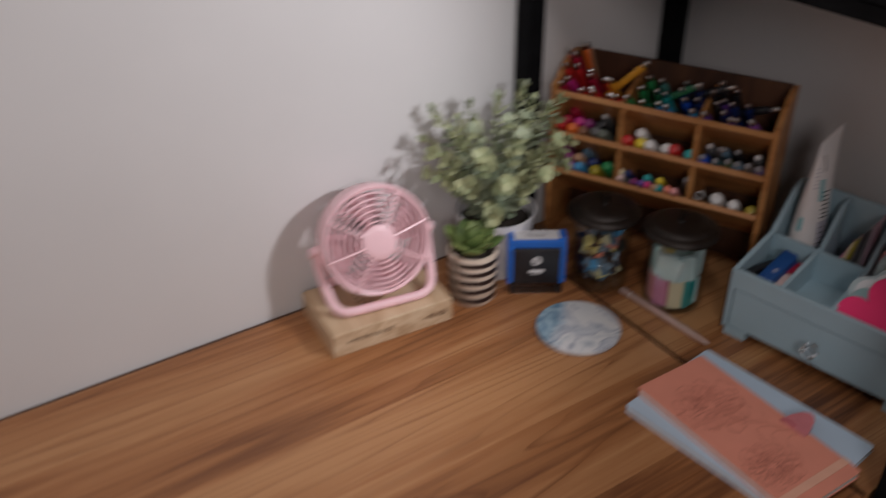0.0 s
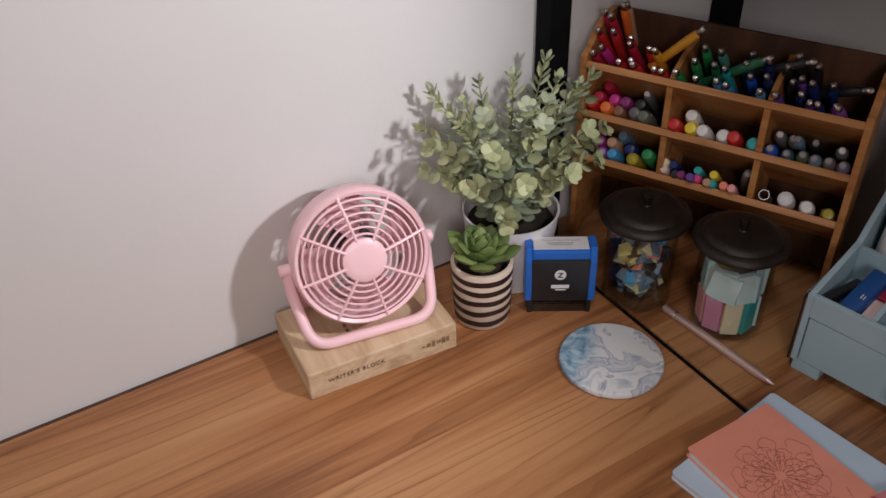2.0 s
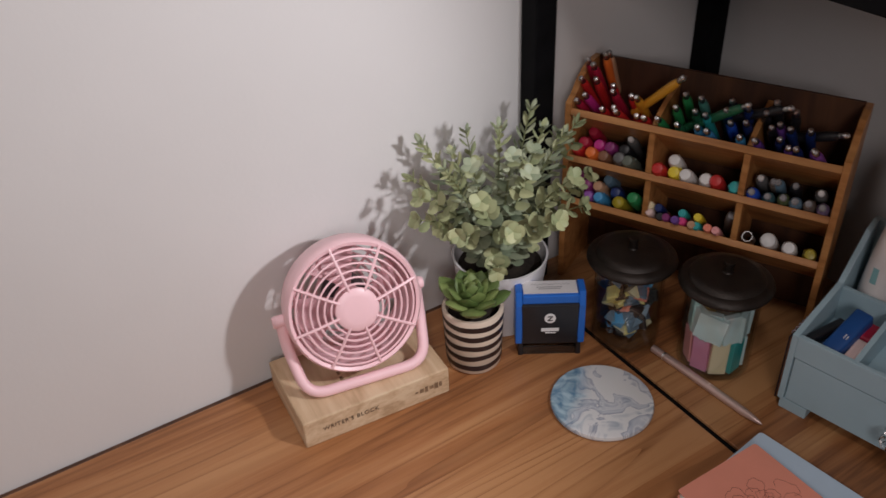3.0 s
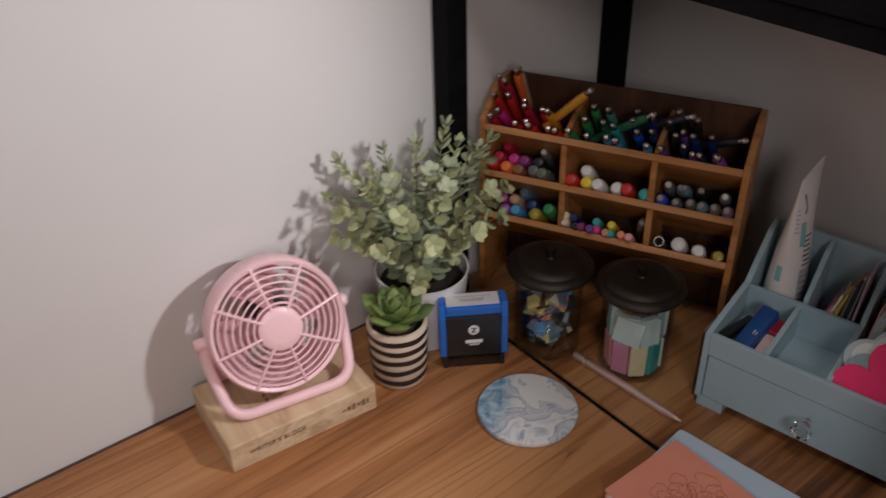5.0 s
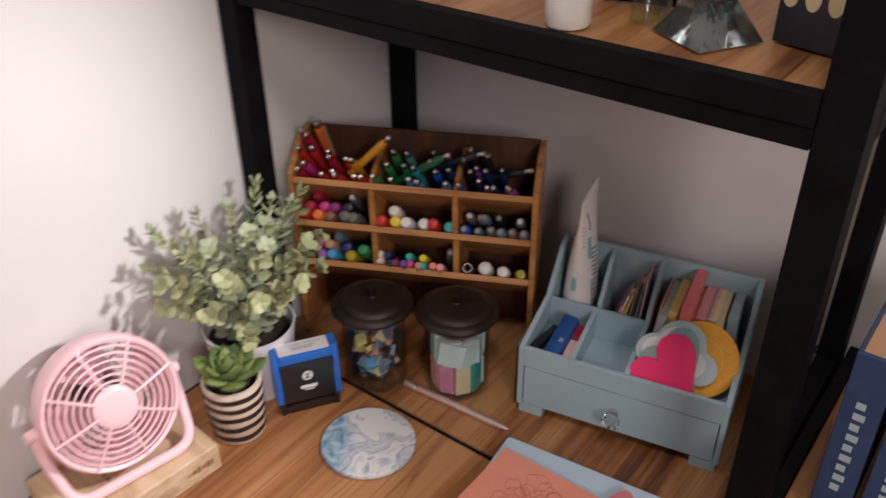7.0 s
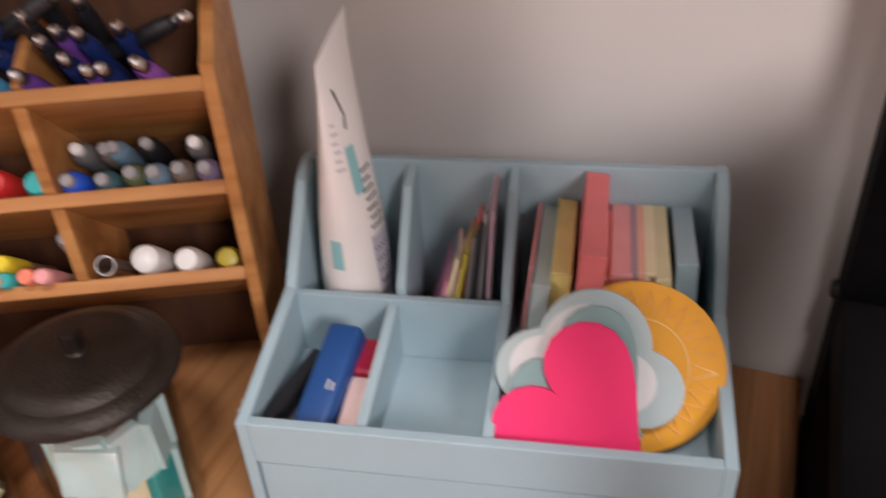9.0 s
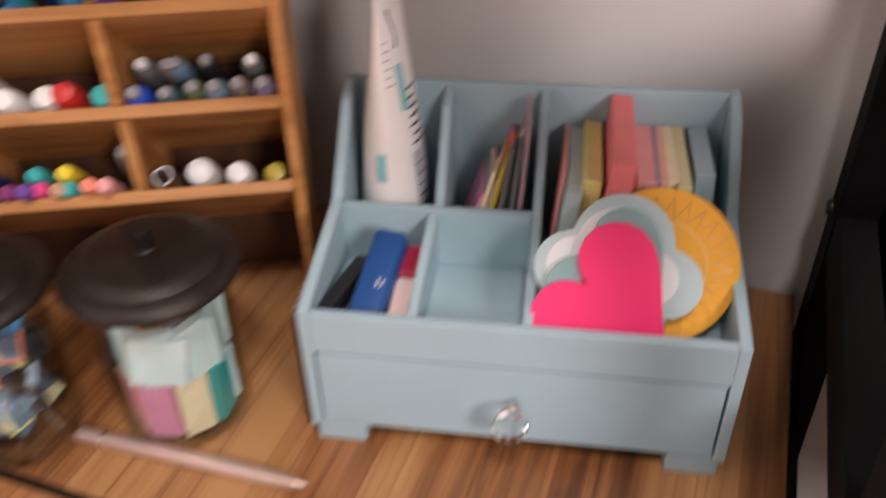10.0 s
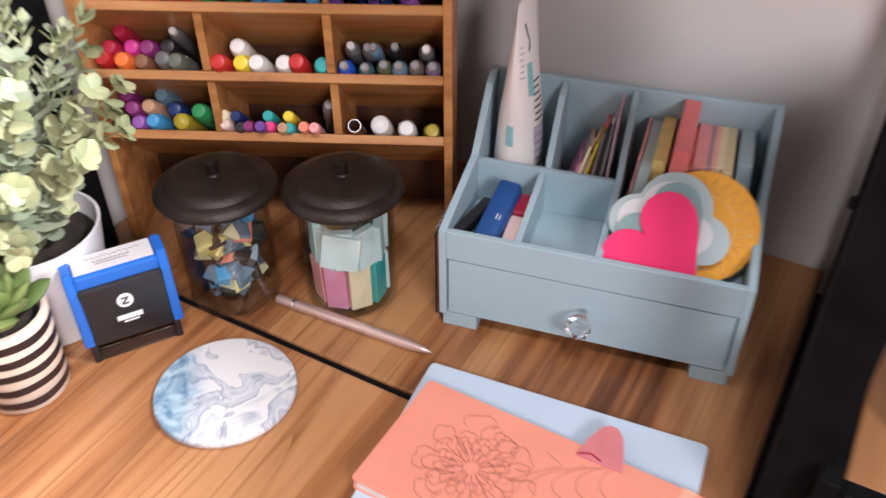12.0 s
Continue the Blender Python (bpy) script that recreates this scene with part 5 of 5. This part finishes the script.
# note pads in the large compartment
for c, u, w, d0, d1, h, lean in (
    ("rose", 0.1148, 0.0016, 0.072, 0.126, 0.066, 6), ("slate", 0.1172, 0.0078, 0.060, 0.127, 0.064, 6), ("lemon", 0.1258, 0.0090, 0.064, 0.127, 0.068, 5), ("salmon", 0.1372, 0.0110, 0.056, 0.127, 0.084, 5),
    ("peach", 0.1496, 0.0056, 0.070, 0.127, 0.062, 3), ("rose", 0.1562, 0.0094, 0.068, 0.127, 0.066, 1), ("mauve", 0.1660, 0.0036, 0.070, 0.127, 0.066, 0), ("peach", 0.1700, 0.0040, 0.070, 0.127, 0.066, -1),
    ("cream", 0.1744, 0.0052, 0.070, 0.127, 0.066, -2), ("sand", 0.1800, 0.0068, 0.066, 0.127, 0.066, -3), ("slate", 0.1895, 0.0095, 0.078, 0.127, 0.066, -3),
):
    mat = paint({"slate": "mint"}.get(c, c), 0.6) if u < 0.185 else BOX_BLUE
    if c == "slate" and u < 0.185:
        mat = CLOUD
    ob = part("note_pad", box(0, w, 0, d1 - d0, 0, h, 0.0004, 1), mat, None, "", in_box(u, d0, TF + 0.0005, 0, lean, 0))
    word = {"slate": "grey-blue", "rose": "rose pink", "lemon": "pale yellow", "salmon": "salmon pink"}.get(c, c)
    tagged(ob, word + " sticky note pad standing on edge in the box", "sticky notes", "note pads in the box")


def paper_shape(name, outline, thick, mat, m, label, category="sticky notes"):
    t = thing(name, m, label, category, "shaped note pads in the box")
    part("pad", slab(outline, 0.0004, thick, 0.0003), mat, t)
    part("backing_sheet", slab(outline, 0, 0.0003), PAPER, t, "pale paper backing sheet")
    return t


# round, cloud and heart pads leaning back; local x across, y up the pad, z towards the viewer
R1 = 0.0375


def leaning(u, v, z, rx, rot):
    return in_box(u, v, z, rx, 0, 0) @ pose(0, 0, 0, 0, 0, rot)


sun = paper_shape("sun_note_pad", [(R1 * math.cos(2 * math.pi * i / 56), R1 * math.sin(2 * math.pi * i / 56)) for i in range(56)], 0.004, SUN, leaning(0.1705, 0.0450, 0.0985, 58, 0), "round marigold sun-shaped note pad leaning in the box")
n = 26
pts = []
for i in range(2 * n + 1):
    a = 2 * math.pi * i / (2 * n)
    r = 0.0240 if i % 2 else 0.0335
    pts.append((r * math.cos(a), r * math.sin(a), 0.0042))
part("printed_zigzag", join([tube(pts, 0.00050, 4), tube([(0.0218 * math.cos(2 * math.pi * i / 48), 0.0218 * math.sin(2 * math.pi * i / 48), 0.0042) for i in range(48)], 0.00035, 4, True)]), SUN_LINE, sun)


def cloud_outline(s):
    circles = ((-0.018, 0.016, 0.016), (0.002, 0.030, 0.022), (0.024, 0.017, 0.015), (0.004, 0.014, 0.014))
    out = []
    for i in range(64):
        a = 2 * math.pi * i / 64
        best = 0
        for cx, cy, r in circles:
            dx, dy = cx - 0.002, cy - 0.018
            bq = math.cos(a) * dx + math.sin(a) * dy
            disc = bq * bq - (dx * dx + dy * dy - r * r)
            if disc > 0:
                best = max(best, bq + math.sqrt(disc))
        out.append((best * math.cos(a) * s, max(best * math.sin(a), -0.018) * s))
    return out


cl = paper_shape("cloud_note_pad", cloud_outline(1.10), 0.005, CLOUD, leaning(0.1500, 0.0375, 0.0990, 58, -8), "grey-blue cloud-shaped note pad leaning in the box")
part("printed_cloud", slab([(x - 0.003, y + 0.001) for x, y in cloud_outline(0.86)], 0.0052, 0.0055), CLOUD_PALE, cl)


def heart_pad(size, mat, m, label):
    return paper_shape("heart_note_pad", [(x, y - size * 0.52) for x, y in heart_outline(size * 1.08, size)], 0.0042, mat, m, label)


heart_pad(0.058, TEAL_PAPER, leaning(0.1515, 0.0300, 0.0985, 58, 50), "teal-grey heart-shaped note pad leaning in the box")
heart_pad(0.0665, HEART, leaning(0.1495, 0.0205, 0.0905, 58, 54), "hot pink heart-shaped note pad leaning in the box")

# ---- on the upper board ----
ZS = 1.1935
cd = thing("candle", pose(0.366, -0.252, ZS), "white pillar candle standing on the upper board", "candle")
part("candle_wax", lathe([(0, 0), (0.0155, 0), (0.0168, 0.002), (0.0165, 0.070), (0.0150, 0.0725), (0, 0.0710)], 28), CANDLE, cd, smooth=True)
part("wick", tube([(0, 0, 0.0705), (0.0004, 0, 0.077)], 0.0007, 6), BLACK_PLASTIC, cd)
fr = thing("picture_frame", pose(0.384, -0.178, ZS, 0, 0, 12), "dark picture frame standing on the upper board", "frame")
part("frame_border", join([box(-0.030, 0.030, 0, 0.008, 0, 0.008, 0.001), box(-0.030, 0.030, 0, 0.008, 0.082, 0.090, 0.001), box(-0.030, -0.022, 0, 0.008, 0.0081, 0.0819, 0.001), box(0.022, 0.030, 0, 0.008, 0.0081, 0.0819, 0.001)]), BLACK, fr)
part("picture", box(-0.0218, 0.0218, 0.003, 0.005, 0.0082, 0.0818), paint("olive", 0.6), fr)
gb = thing("glass_bottle", pose(0.411, -0.210, ZS), "small clear glass bottle on the upper board", "bottle")
part("bottle_body", lathe([(0, 0), (0.013, 0), (0.0145, 0.002), (0.0145, 0.045), (0.006, 0.055), (0.006, 0.066), (0.0048, 0.066), (0.0048, 0.055), (0.013, 0.044), (0.013, 0.003), (0, 0.003)], 28), JAR_GLASS, gb, smooth=True)
py = thing("crystal_pyramid", pose(0.4585, -0.219, ZS + 0.0003, 0, 0, -30), "clear and smoky crystal pyramid with copper flakes on the board", "pyramid")
bm = bmesh.new()
bv = [bm.verts.new((x, y, 0)) for x, y in ((-0.027, -0.027), (0.027, -0.027), (0.027, 0.027), (-0.027, 0.027))]
ap = bm.verts.new((0, 0, 0.047))
bm.faces.new(bv)
for i in range(4):
    bm.faces.new((bv[i], bv[(i + 1) % 4], ap))
part("crystal_body", bm, PYRAMID, py)
rng = random.Random(3)
for k in range(16):
    part("copper_flake", box(-0.003, 0.003, -0.002, 0.002, -0.0006, 0.0006), COPPER if k % 2 else TUBE_TEAL, py, "", pose(rng.uniform(-0.010, 0.010), rng.uniform(-0.010, 0.010), 0.005 + 0.018 * rng.random(), rng.uniform(0, 180), rng.uniform(0, 180), 0))
db = thing("card_box", pose(0.502, -0.203, ZS, 0, 0, -13), "midnight-dark card box with cream ovals on the upper board", "box")
part("box_body", box(-0.004, 0.060, 0, 0.03, 0, 0.11, 0.001), DARK_BOX, db)
for k in range(4):
    bm = lathe([(0, 0.0006), (0.007, 0.0006), (0.007, 0)], 24)
    bmesh.ops.scale(bm, vec=(0.8, 1.25, 1), verts=bm.verts)
    part("printed_oval", moved(bm, pose(0.004 + 0.016 * k, -0.0001, 0.034, 90, 0, 0)), MOON, db)
